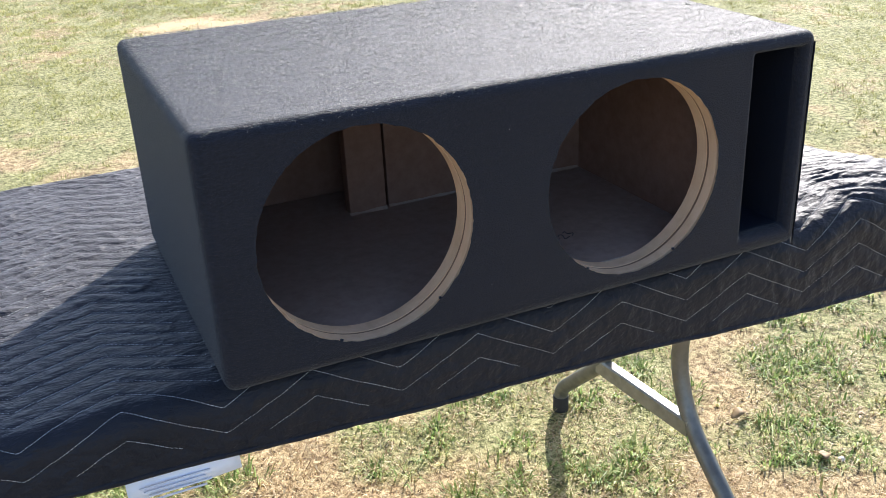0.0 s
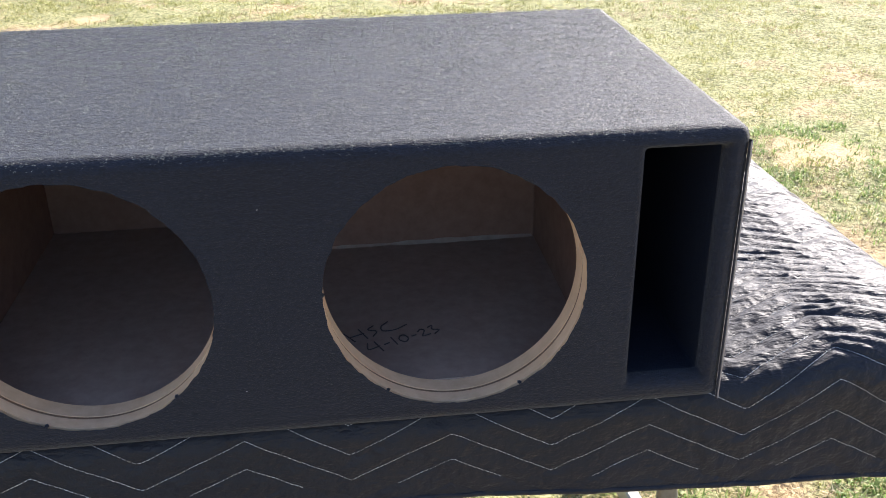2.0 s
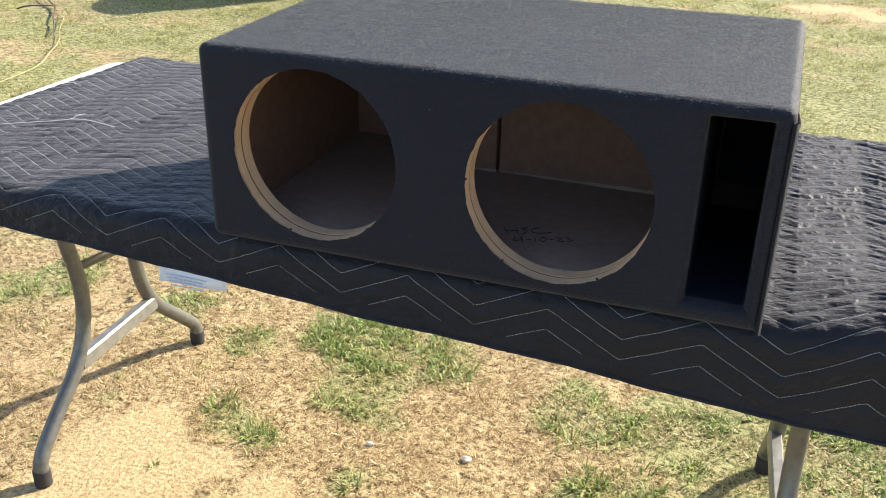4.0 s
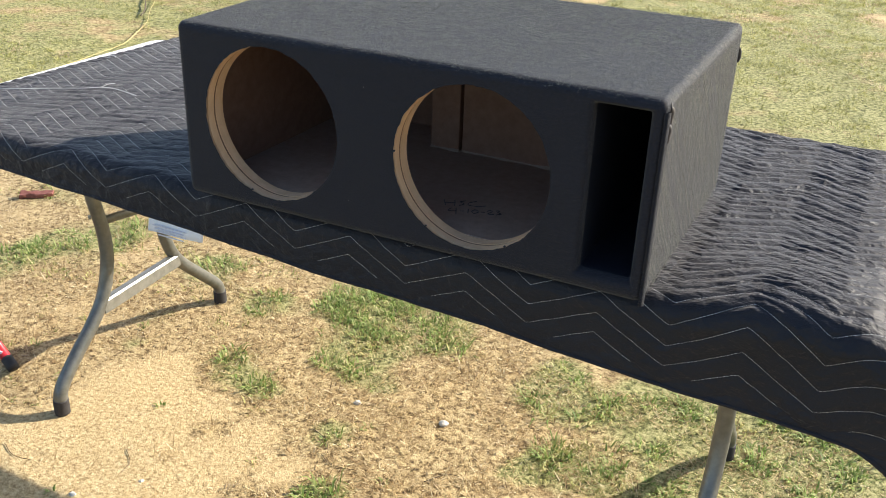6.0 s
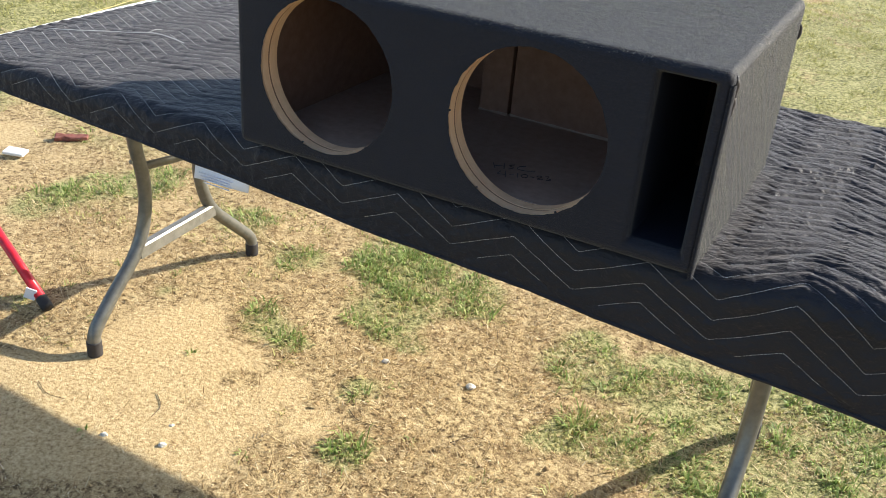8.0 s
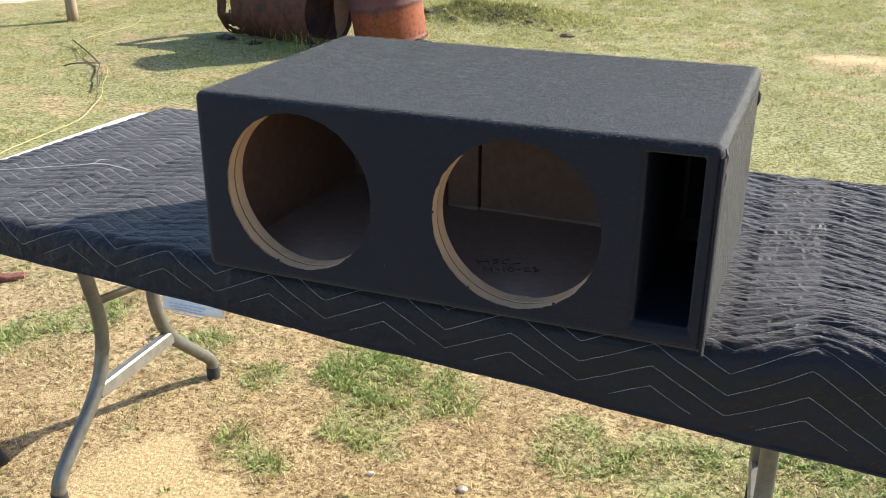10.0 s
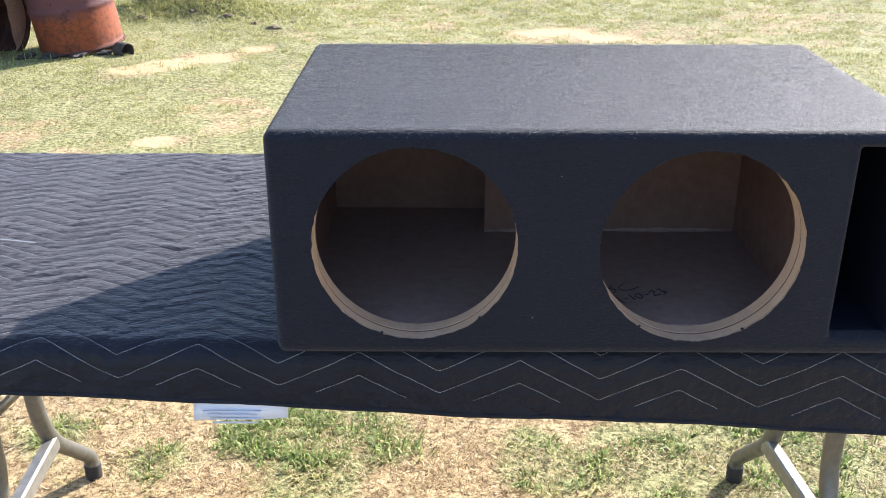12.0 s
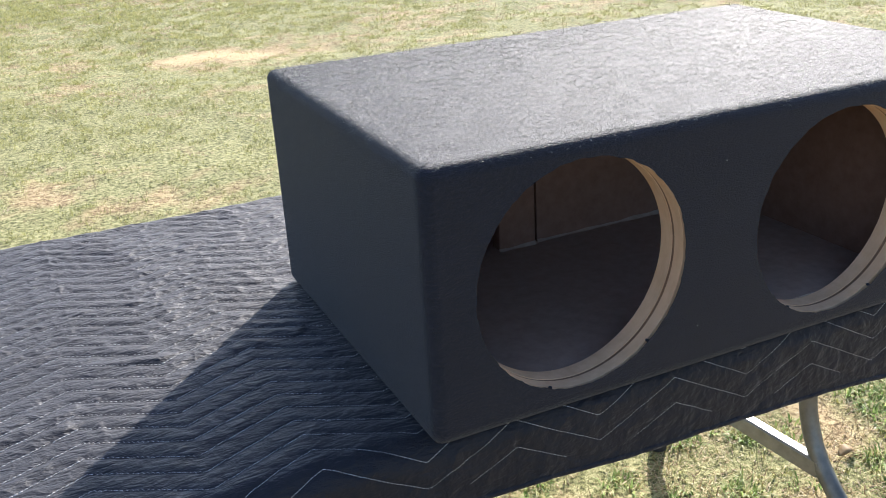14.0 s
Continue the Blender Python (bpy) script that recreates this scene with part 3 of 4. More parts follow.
def drape(x, v):
    """Blanket surface: x along the table, v from the fold forwards (back of the table is negative)."""
    x, v = np.asarray(x, float), np.asarray(v, float)
    a = np.clip(v, 0, ARC) / FOLD_R
    over = np.clip(v - ARC, 0, None)
    back = np.clip(-v - (0.853 + 0.03 * np.clip((x - 0.3) / 0.8, 0, 1) - FOLD_Y), 0, None)
    ab = np.clip(back / 0.02, 0, math.pi / 2)
    y = FOLD_Y - np.clip(v, -(0.853 + 0.03 * np.clip((x - 0.3) / 0.8, 0, 1) - FOLD_Y), 0) - FOLD_R * np.sin(a) + 0.02 * np.sin(ab)
    z = Z_TOP - FOLD_R * (1 - np.cos(a)) - over - 0.02 * (1 - np.cos(ab)) - np.clip(back - 0.0314, 0, None)
    # puffed bunching near the free end, and the loose end that dips past the table
    bulge = 0.034 * np.exp(-(((x - 1.02) / 0.15) ** 2 + ((v + 0.06) / 0.13) ** 2))
    z = z + bulge * (1 - 0.6 * np.clip(over / 0.05, 0, 1))
    z = z - 0.05 * np.clip((x - 1.07) / 0.10, 0, 1) ** 2
    y = y - over * 0.05 + 0.0015 * np.sin(14 * x + 1) * np.clip(over / 0.08, 0, 1)
    # quilting
    ph = (row_line(x, 0) - v) / PITCH
    along = np.abs(np.sin(math.pi * ph))
    puff = 0.6 * (1 - np.exp(-4.0 * along)) + 0.4 * along
    c = row_line(x, 0) - v
    top = np.clip(1 - np.clip(v, 0, ARC) / ARC, 0, 1)
    lit = np.clip((-v - 0.06) / 0.15, 0, 1)
    right = np.clip((x - 0.74) / 0.08, 0, 1)
    hang = np.clip(v / ARC, 0, 1)
    rough = np.clip(np.maximum(lit, right) * (1 - 0.75 * hang), 0.12, 1)
    # wrinkles drawn up along the rows, sharp in their valleys
    wave = 0.010 * (vnoise(x, v, 0.045, 30) - 0.5)
    strand = np.abs(2 * vnoise(x * 0.20, 0.6 * c - 0.4 * v + 1.6 * wave, 0.0125, 21) - 1)
    strand2 = np.abs(2 * vnoise(x * 0.30 + 0.3 * c, c + 1.4 * wave, 0.0075, 22) - 1)
    # crossing creases where the cloth is crushed: thin raised lines
    crushed = np.clip((vnoise(x, v * 1.4, 0.13, 23) - 0.36) * 4, 0.15, 1)

    def creases(p, q, size, seed, width):
        return np.clip(1 - np.abs(2 * vnoise(p, q, size, seed) - 1) / width, 0, 1) * np.clip(vnoise(p, q, size * 1.7, seed + 40) * 1.6, 0.2, 1)
    crush = creases(x + 0.5 * v, v - 0.7 * x, 0.040, 24, 0.36) + 0.8 * creases(x - 0.6 * v, 1.2 * v + 0.5 * x, 0.027, 25, 0.40) + 0.5 * creases(x * 1.3, v * 0.5, 0.024, 34, 0.36)
    amp = 0.0020 + 0.0006 * right - 0.0008 * hang
    up_wr = vnoise(x, v * 0.25, 0.012, 27) - 0.5
    h = amp * puff + 0.003 * (vnoise(x, v, 0.16, 26) - 0.5) * top + 0.0010 * rough * (vnoise(x, v, 0.030, 36) - 0.5)
    h = h + rough * (0.25 + 0.75 * along) * ((0.0006 + 0.0020 * right) * strand + (0.0005 + 0.0011 * right) * strand2 + (0.0013 - 0.0007 * right) * crushed * crush)
    h = h + 0.0016 * hang * up_wr
    # storage folds along the blanket, and one loose wrinkle
    for fx in (-0.303, 0.961):
        d = (x - fx - 0.02 * (v + 0.4) - 0.014 * (vnoise(x * 0, v, 0.06, 28) - 0.5)) / 0.0036
        h = h + 0.0040 * np.clip(vnoise(x * 0, v, 0.022, 29) - 0.35, 0, 1) * np.exp(-d * d) * np.clip((-v - 0.03) / 0.08, 0, 1)
    d = (v + 0.302 - 0.30 * (x + 0.24) + 1.2 * (x + 0.24) ** 2) / 0.009
    h = h + 0.0022 * np.exp(-d * d) * np.exp(-((x + 0.245) / 0.07) ** 4)
    under = np.clip(np.minimum(np.minimum(x + 0.03, 0.82 - x) / 0.03, np.minimum(v + 0.48, 0.05 - v) / 0.03), 0, 1)
    h = h * (1 - under)
    z = z + h * np.cos(a)
    y = y - h * np.sin(a)
    return np.stack([x, y, np.where((v < 0) & (under > 0.5), np.minimum(z, 0.7495), z)], -1)


def moving_blanket():
    root = new("moving_blanket")
    tagged(root, "dark quilted moving blanket with white zigzag stitching over the table", "blanket")
    xs = np.arange(BX0, BX1 + 0.001, CELL)
    n_v = 480
    u = np.linspace(0, 1, n_v)
    X = np.repeat(xs[:, None], n_v, 1)
    edge = hem(xs)[:, None]
    Vv = -0.85 + (edge + 0.85) * u[None, :]
    X = X - 0.026 * np.clip((-0.45 - X) / 0.3, 0, 1) * np.clip((Vv + 0.80) / 0.6, 0, 1)
    P3 = drape(X, Vv)
    P = P3.reshape(-1, 3)
    m = len(xs)
    idx = np.arange(m * n_v).reshape(m, n_v)
    F = np.stack([idx[:-1, :-1], idx[:-1, 1:], idx[1:, 1:], idx[1:, :-1]], -1).reshape(-1, 4)
    body = mesh_arrays("cloth", P, F, CLOTH, 4)
    body.parent = root
    body.data.polygons.foreach_set("use_smooth", [True] * len(body.data.polygons))
    # bound hem along the hanging edge
    for line, off in ((P3[::4, -1], (0, 0.002, 0.002)), (P3[::4, 0], (0, -0.002, 0.002)), (P3[0, ::3], (0.002, 0, -0.003)), (P3[-1, ::3], (-0.002, 0, -0.003))):
        part("edge_binding", tube_bm([Vector(p) + Vector(off) for p in line], 0.0038, 8), CLOTH, root, smooth=True)
    # stitches
    rows, rs = [], np.random.RandomState(3)
    for k in range(-2, 31):
        x = BX0 + 0.01
        while x < BX1 - 0.012:
            step = 0.0046
            x2 = x + step * 0.70
            rows.append((x, row_line(x, k), x2, row_line(x2, k)))
            x += step
    S = np.array(rows)
    ok = (S[:, 1] < hem(S[:, 0]) - 0.0225) & (S[:, 3] < hem(S[:, 2]) - 0.0225)
    ok &= ~((S[:, 0] > 0.01) & (S[:, 0] < 0.78) & (S[:, 1] < 0.02) & (S[:, 1] > -0.44))
    sunk = (S[:, 0] > 0.80) & (S[:, 1] < -0.02) & (vnoise(S[:, 0], S[:, 1], 0.035, 33) < 0.5)
    S = S[ok & ~sunk]

    def on_cloth(x, v):
        """The built cloth's own surface at x, v, with its normal."""
        xx = x + 0.026 * np.clip((-0.45 - x) / 0.3, 0, 1) * np.clip((v + 0.80) / 0.6, 0, 1)
        fi = np.clip((xx - BX0) / CELL, 0, m - 1.001)
        fj = np.clip((v + 0.85) / (hem(xx) + 0.85) * (n_v - 1), 0, n_v - 1.001)
        i, j = fi.astype(int), fj.astype(int)
        a, b = (fi - i)[:, None], (fj - j)[:, None]
        p00, p10, p01, p11 = P3[i, j], P3[i + 1, j], P3[i, j + 1], P3[i + 1, j + 1]
        nn = np.cross(p10 - p00, p00 - p01)
        nn /= np.linalg.norm(nn, axis=1)[:, None] + 1e-9
        return (p00 * (1 - a) + p10 * a) * (1 - b) + (p01 * (1 - a) + p11 * a) * b, nn
    A, nrm = on_cloth(S[:, 0], S[:, 1])
    B, _ = on_cloth(S[:, 2], S[:, 3])
    nrm *= np.where(nrm[:, 2:3] - nrm[:, 1:2] < 0, -1, 1)
    d = (B - A) / (np.linalg.norm(B - A, axis=1)[:, None] + 1e-9)
    w = np.cross(d, nrm) * np.where((S[:, 1:2] < -0.02) & (S[:, 0:1] < 0.5), 0.00046, 0.00036)
    up = nrm * np.where((S[:, 1:2] < -0.02) & (S[:, 0:1] < 0.5), 0.0016, 0.0013)
    V = np.stack([A - w + up * 0.7, A + w + up * 0.7, B + w + up * 0.7, B - w + up * 0.7, (A + B) / 2 + up * 1.4 - w * 0.5, (A + B) / 2 + up * 1.4 + w * 0.5], 1).reshape(-1, 3)
    o = (np.arange(len(S)) * 6)[:, None]
    F = np.concatenate([o + np.array([[0, 1, 5, 4]]), o + np.array([[4, 5, 2, 3]])], 1).reshape(-1, 4)
    st = mesh_arrays("stitching", V, F, THREAD, 4)
    st.parent = root
    tagged(st, "white zigzag stitching thread", kind="stuff")
    # care label under the hem
    lab = bmesh.new()
    g = [[None] * 3 for _ in range(9)]
    for i in range(9):
        for j in range(3):
            xx = -0.123 + 0.125 * i / 8
            yy = 0.0225 + 0.001 * math.sin(i * 0.9) - 0.0035 * j
            zz = 0.671 - 0.033 * j / 2 + 0.004 * i / 8
            g[i][j] = lab.verts.new((xx, yy, zz))
    for i in range(8):
        for j in range(2):
            lab.faces.new((g[i][j], g[i][j + 1], g[i + 1][j + 1], g[i + 1][j]))
    care = part("care_label", lab, PAPER, root, "white paper care label sewn under the hem", True)
    so = care.modifiers.new("thickness", "SOLIDIFY")
    so.thickness = 0.0006
    for r in range(4):
        zz = 0.655 - 0.0055 * r
        bm = box_bm(-0.110 + 0.004 * r, 0.0145 - 0.0006 * r, zz - 0.003, -0.033 - 0.006 * (r % 2), 0.0160 - 0.0006 * r, zz - 0.001)
        part("print_line", bm, PRINT, care, "faint unreadable printed line")
    return root


moving_blanket()

# ---- speaker box ----
BW, BD, BZ0, BZ1, BX_LEFT = 0.790, 0.493, 0.7462, 1.0380, -0.003
HOLES = [(0.1725, 0.8945, 0.1245), (0.5195, 0.8915, 0.1240)]
PORT = (0.685, 0.7635, 0.7765, 1.0245)
PORT_IN = (0.6935, 0.776, 0.7675, 1.0185)


def panel_bm(y, outer, rough, dr):
    """The flat front with its two round holes and the port, at depth y: blocks of faces round each opening."""
    bm = bmesh.new()
    x0, z0, x1, z1 = outer
    cuts = [x0, 0.346, 0.6600, x1]

    def edge_point(cx, cz, dx, dz, lo, hi):
        tx = ((hi if dx > 0 else lo) - cx) / dx if abs(dx) > 1e-9 else 1e9
        tz = ((z1 if dz > 0 else z0) - cz) / dz if abs(dz) > 1e-9 else 1e9
        t = min(tx, tz)
        return cx + dx * t, cz + dz * t
    for i, (cx, cz, r) in enumerate(HOLES):
        lo, hi = cuts[i], cuts[i + 1]
        angles = [2 * math.pi * k / 180 for k in range(180)]
        angles += [math.atan2(zz - cz, xx - cx) % (2 * math.pi) for xx in (lo, hi) for zz in (z0, z1)]
        ring = []
        rs = random.Random(i + 3)
        for a in sorted(angles):
            c, d = math.cos(a), math.sin(a)
            rr = r + dr + rough * (1.2 * noise.noise(Vector((c * 9, d * 9, i + 1))) + 0.9 * (rs.random() - 0.5))
            ex, ez = edge_point(cx, cz, c, d, lo, hi)
            ring.append((bm.verts.new((cx + rr * c, y, cz + rr * d)), bm.verts.new((ex, y, ez))))
        for p, q in zip(ring, ring[1:] + ring[:1]):
            bm.faces.new((p[0], q[0], q[1], p[1]))
    grow = 0.0 if rough else 0.0012
    inner = (PORT[0] - grow, PORT[1] - grow, min(PORT[2] + grow, x1 - 0.0002), PORT[3] + grow)
    loop = rect(*inner, r=0.006, n=5)
    vs = [bm.verts.new((x, y, z)) for x, z in loop]
    co = [bm.verts.new((x, y, z)) for x, z in ((x1, z1), (cuts[2], z1), (cuts[2], z0), (x1, z0))]
    for q in range(4):
        for k in range(5):
            bm.faces.new((co[q], vs[q * 6 + k], vs[q * 6 + k + 1]))
        bm.faces.new((co[q], vs[q * 6 + 5], vs[(q * 6 + 6) % 24], co[(q + 1) % 4]))
    bmesh.ops.recalc_face_normals(bm, faces=bm.faces)
    if sum(f.normal.y for f in bm.faces) > 0:
        bmesh.ops.reverse_faces(bm, faces=bm.faces)
    return bm


def rect(x0, z0, x1, z1, r=0.0, n=5):
    if not r:
        return [(x0, z0), (x1, z0), (x1, z1), (x0, z1)]
    out = []
    for cx, cz, a0 in ((x1 - r, z1 - r, 0), (x0 + r, z1 - r, 90), (x0 + r, z0 + r, 180), (x1 - r, z0 + r, 270)):
        for k in range(n + 1):
            a = math.radians(a0 + 90 * k / n)
            out.append((cx + r * math.cos(a), cz + r * math.sin(a)))
    return out


def board_with_holes(name, y0, y1, outer, dr, material, parent, label=""):
    bm = panel_bm(y0, outer, 0.0, dr)
    ex = bmesh.ops.extrude_face_region(bm, geom=bm.faces[:])
    bmesh.ops.translate(bm, verts=[v for v in ex["geom"] if isinstance(v, bmesh.types.BMVert)], vec=(0, y1 - y0, 0))
    bmesh.ops.recalc_face_normals(bm, faces=bm.faces)
    return part(name, bm, material, parent, label)


def speaker_box():
    root = new("speaker_box")
    tagged(root, "black carpeted subwoofer box with two round cutouts and slot port", "speaker box")
    # carpet skin
    bm = box_bm(BX_LEFT, 0, BZ0, BW, BD, BZ1, 0.013, 5)
    bmesh.ops.delete(bm, geom=[f for f in bm.faces if f.normal.y < -0.999 and f.calc_area() > 0.05], context="FACES")
    bmesh.ops.subdivide_edges(bm, edges=[e for e in bm.edges if e.calc_length() > 0.2], cuts=60, use_grid_fill=True)
    for v in bm.verts:
        if v.co.y > 0.02:
            n = noise.noise(v.co * 14) * 0.0001
            v.co += Vector((v.co.x - BW / 2, v.co.y - BD / 2, (v.co.z - 0.89) * 2)).normalized() * n
    for v in bm.verts:
        if v.co.z > 0.95:
            v.co.z += 0.010 * max(0, v.co.y) / BD
    part("carpet_skin", bm, CARPET, root, smooth=True)
    part("front_carpet", panel_bm(0.0, (BX_LEFT + 0.013, BZ0 + 0.013, BW - 0.013, BZ1 - 0.013), 0.0011, 0.0), CARPET, root)
    # carpet turned into the port
    bm = bmesh.new()
    rings = []
    for t in range(7):
        a = t / 6 * math.pi / 2
        f = math.sin(a)
        q = [PORT[i] + (PORT_IN[i] - PORT[i]) * f for i in range(4)]
        rings.append([bm.verts.new((x, 0.016 * (1 - math.cos(a)), z)) for x, z in rect(*q, r=0.006 - 0.002 * f)])
    for r0, r1 in zip(rings, rings[1:]):
        for k in range(len(r0)):
            bm.faces.new((r0[k], r0[(k + 1) % len(r0)], r1[(k + 1) % len(r0)], r1[k]))
    part("port_lip", bm, CARPET, root, "rounded carpet edge of the port", True)
    bm = bmesh.new()
    rings = [[bm.verts.new((x, y, z)) for x, z in rect(*PORT_IN, r=0.004)] for y in (0.016, 0.10, 0.20, 0.345)]
    for r0, r1 in zip(rings, rings[1:]):
        for k in range(len(r0)):
            bm.faces.new((r0[k], r0[(k + 1) % len(r0)], r1[(k + 1) % len(r0)], r1[k]))
    part("port_lining", bm, CARPET_IN, root, "black carpet lining of the slot port")
    part("port_end", box_bm(0.6925, 0.470, 0.7692, 0.7685, 0.4755, 1.0195), CARPET_IN, root, "black carpet at the end of the port")
    # wooden shell
    i0, t = 0.005, 0.0175
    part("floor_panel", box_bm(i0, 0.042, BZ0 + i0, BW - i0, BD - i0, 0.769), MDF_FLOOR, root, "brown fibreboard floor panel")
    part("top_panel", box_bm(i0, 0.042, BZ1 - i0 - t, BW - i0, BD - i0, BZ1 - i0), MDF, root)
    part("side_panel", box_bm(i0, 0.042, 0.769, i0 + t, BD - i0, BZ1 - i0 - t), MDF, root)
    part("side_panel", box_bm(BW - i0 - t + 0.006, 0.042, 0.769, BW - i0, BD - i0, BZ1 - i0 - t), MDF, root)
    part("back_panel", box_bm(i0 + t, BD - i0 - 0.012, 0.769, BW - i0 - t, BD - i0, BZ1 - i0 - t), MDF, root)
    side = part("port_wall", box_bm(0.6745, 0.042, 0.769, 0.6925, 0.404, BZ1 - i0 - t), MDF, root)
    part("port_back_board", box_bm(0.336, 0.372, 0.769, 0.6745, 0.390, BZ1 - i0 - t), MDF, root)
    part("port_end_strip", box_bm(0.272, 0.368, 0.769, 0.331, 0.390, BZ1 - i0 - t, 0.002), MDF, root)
    for y0, x0, x1, y1 in ((0.366, 0.336, 0.672, 0.372), (0.362, 0.272, 0.331, 0.368)):
        bm = bmesh.new()
        n = 24
        prev = None
        for k in range(n + 1):
            x = x0 + (x1 - x0) * k / n
            d = 0.004 + 0.003 * noise.noise(Vector((x * 40, 3, y0)))
            tri = [bm.verts.new((x, y1 - d, 0.7692)), bm.verts.new((x, y1 + 0.0005, 0.7692)), bm.verts.new((x, y1 + 0.0005, 0.769 + d))]
            if prev:
                for a in range(3):
                    bm.faces.new((prev[a], prev[(a + 1) % 3], tri[(a + 1) % 3], tri[a]))
            prev = tri
        bmesh.ops.recalc_face_normals(bm, faces=bm.faces)
        part("glue_bead", bm, GLUE, root, "pale glue bead along the joint")
    # double baffle, seen as the cut rims of the holes
    ol = (0.007, BZ0 + 0.007, BW - 0.007, BZ1 - 0.007)
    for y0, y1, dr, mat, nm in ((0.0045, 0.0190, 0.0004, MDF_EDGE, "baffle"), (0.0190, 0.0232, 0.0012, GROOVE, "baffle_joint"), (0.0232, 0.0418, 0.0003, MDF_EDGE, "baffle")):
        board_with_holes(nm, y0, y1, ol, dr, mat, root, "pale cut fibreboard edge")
    # marker writing on the floor, pencil on the board behind
    ink = []
    ox, oy, ca, sa = 0.440, 0.103, math.cos(math.radians(22)), math.sin(math.radians(22))

    def put(x, y):
        return (ox + x * ca - y * sa, oy + x * sa + y * ca)
    glyphs = {"date": [[(0.004, 0.018), (0.000, 0.006), (0.014, 0.007)], [(0.012, 0.018), (0.013, -0.004)], [(0.019, 0.007), (0.026, 0.008)],
                       [(0.032, 0.017), (0.032, 0.0)], [(0.042, 0.015), (0.038, 0.008), (0.042, 0.001), (0.048, 0.006), (0.047, 0.014), (0.042, 0.015)],
                       [(0.053, 0.008), (0.059, 0.008)], [(0.063, 0.013), (0.068, 0.016), (0.071, 0.012), (0.064, 0.002), (0.074, 0.002)],
                       [(0.077, 0.016), (0.083, 0.017), (0.080, 0.010), (0.086, 0.005), (0.078, 0.0)]],
              "mark": [[(-0.010, 0.050), (-0.006, 0.028)], [(0.008, 0.051), (0.009, 0.028)], [(-0.008, 0.039), (0.010, 0.040)],
                       [(0.026, 0.050), (0.017, 0.045), (0.024, 0.037), (0.016, 0.029)], [(0.044, 0.050), (0.033, 0.044), (0.031, 0.034), (0.044, 0.030), (0.060, 0.034)]]}
    for key in ("date", "mark"):
        bm = bmesh.new()
        for g in glyphs[key]:
            tube_bm(smooth_path([(*put(*p), 0.7692) for p in g], 5), 0.0009, 5, bm)
        part("handwriting", bm, INK, root, "black marker handwriting on the wooden floor")
    bm = bmesh.new()
    for g in ([(0.55, 0.985), (0.551, 0.955)], [(0.55, 0.985), (0.566, 0.98), (0.563, 0.967), (0.552, 0.968)], [(0.575, 0.975), (0.569, 0.965), (0.576, 0.958), (0.584, 0.966), (0.575, 0.975)],
              [(0.592, 0.958), (0.593, 0.976), (0.602, 0.978)], [(0.605, 0.985), (0.622, 0.985)], [(0.613, 0.985), (0.613, 0.957)]):
        tube_bm(smooth_path([(x, 0.3718, z) for x, z in g], 5), 0.0008, 5, bm)
    part("handwriting", bm, PENCIL, root, "pencil handwriting on the inner board")
    # carpet seam and cut nicks at the end
    bm = bmesh.new()
    prev = None
    for k in range(41):
        z = BZ0 - 0.004 + (BZ1 - BZ0 - 0.012) * k / 40
        w = 0.003 + 0.0015 * noise.noise(Vector((0, 0, z * 60)))
        tri = [bm.verts.new((BW + 0.0002, 0.010, z)), bm.verts.new((BW + 0.0030 + 0.0008 * noise.noise(Vector((5, 0, z * 90))), 0.008 - w * 0.3, z)), bm.verts.new((BW - 0.004, 0.001 - w * 0.2, z))]
        if prev:
            for a in range(3):
                bm.faces.new((prev[a], prev[(a + 1) % 3], tri[(a + 1) % 3], tri[a]))
        prev = tri
    bmesh.ops.recalc_face_normals(bm, faces=bm.faces)
    part("carpet_seam", bm, CARPET, root, "overlapped carpet edge", True)
    for y, z in ((0.020, 1.014), (0.020, 0.990), (0.486, 0.994)):
        bm = lump_bm(0.0040, 0.0042, 0.014, y * 50, 0.4, 3)
        bmesh.ops.transform(bm, matrix=pose(BW, y, z, 0, 0, 0) @ pose(0, 0, -0.008, 12, 0, 0), verts=bm.verts)
        part("carpet_nick", bm, INK, root, "dark cut nick in the carpet", True)
    for x, y, z in ((0.318, -0.0008, 0.80), (0.345, -0.0008, 0.985), (0.30, 0.2, BZ1 + 0.005)):
        bm = lump_bm(0.0006, 0.0004, 0.0005, x * 31, 0.5, 1)
        bmesh.ops.translate(bm, verts=bm.verts, vec=(x, y, z))
        part("lint", bm, THREAD, root, "tiny white lint speck")
    for i, deg in ((0, 250), (1, 178), (1, 237), (1, 300), (0, 310)):
        cx, cz, r = HOLES[i]
        a = math.radians(deg)
        bm = lump_bm(0.0022, 0.003, 0.0018, deg, 0.4, 1)
        bmesh.ops.translate(bm, verts=bm.verts, vec=(cx + r * math.cos(a), 0.002, cz + r * math.sin(a) - 0.0012))
        part("carpet_fray", bm, CARPET, root, "frayed carpet tuft at the cut edge", True)
    return root


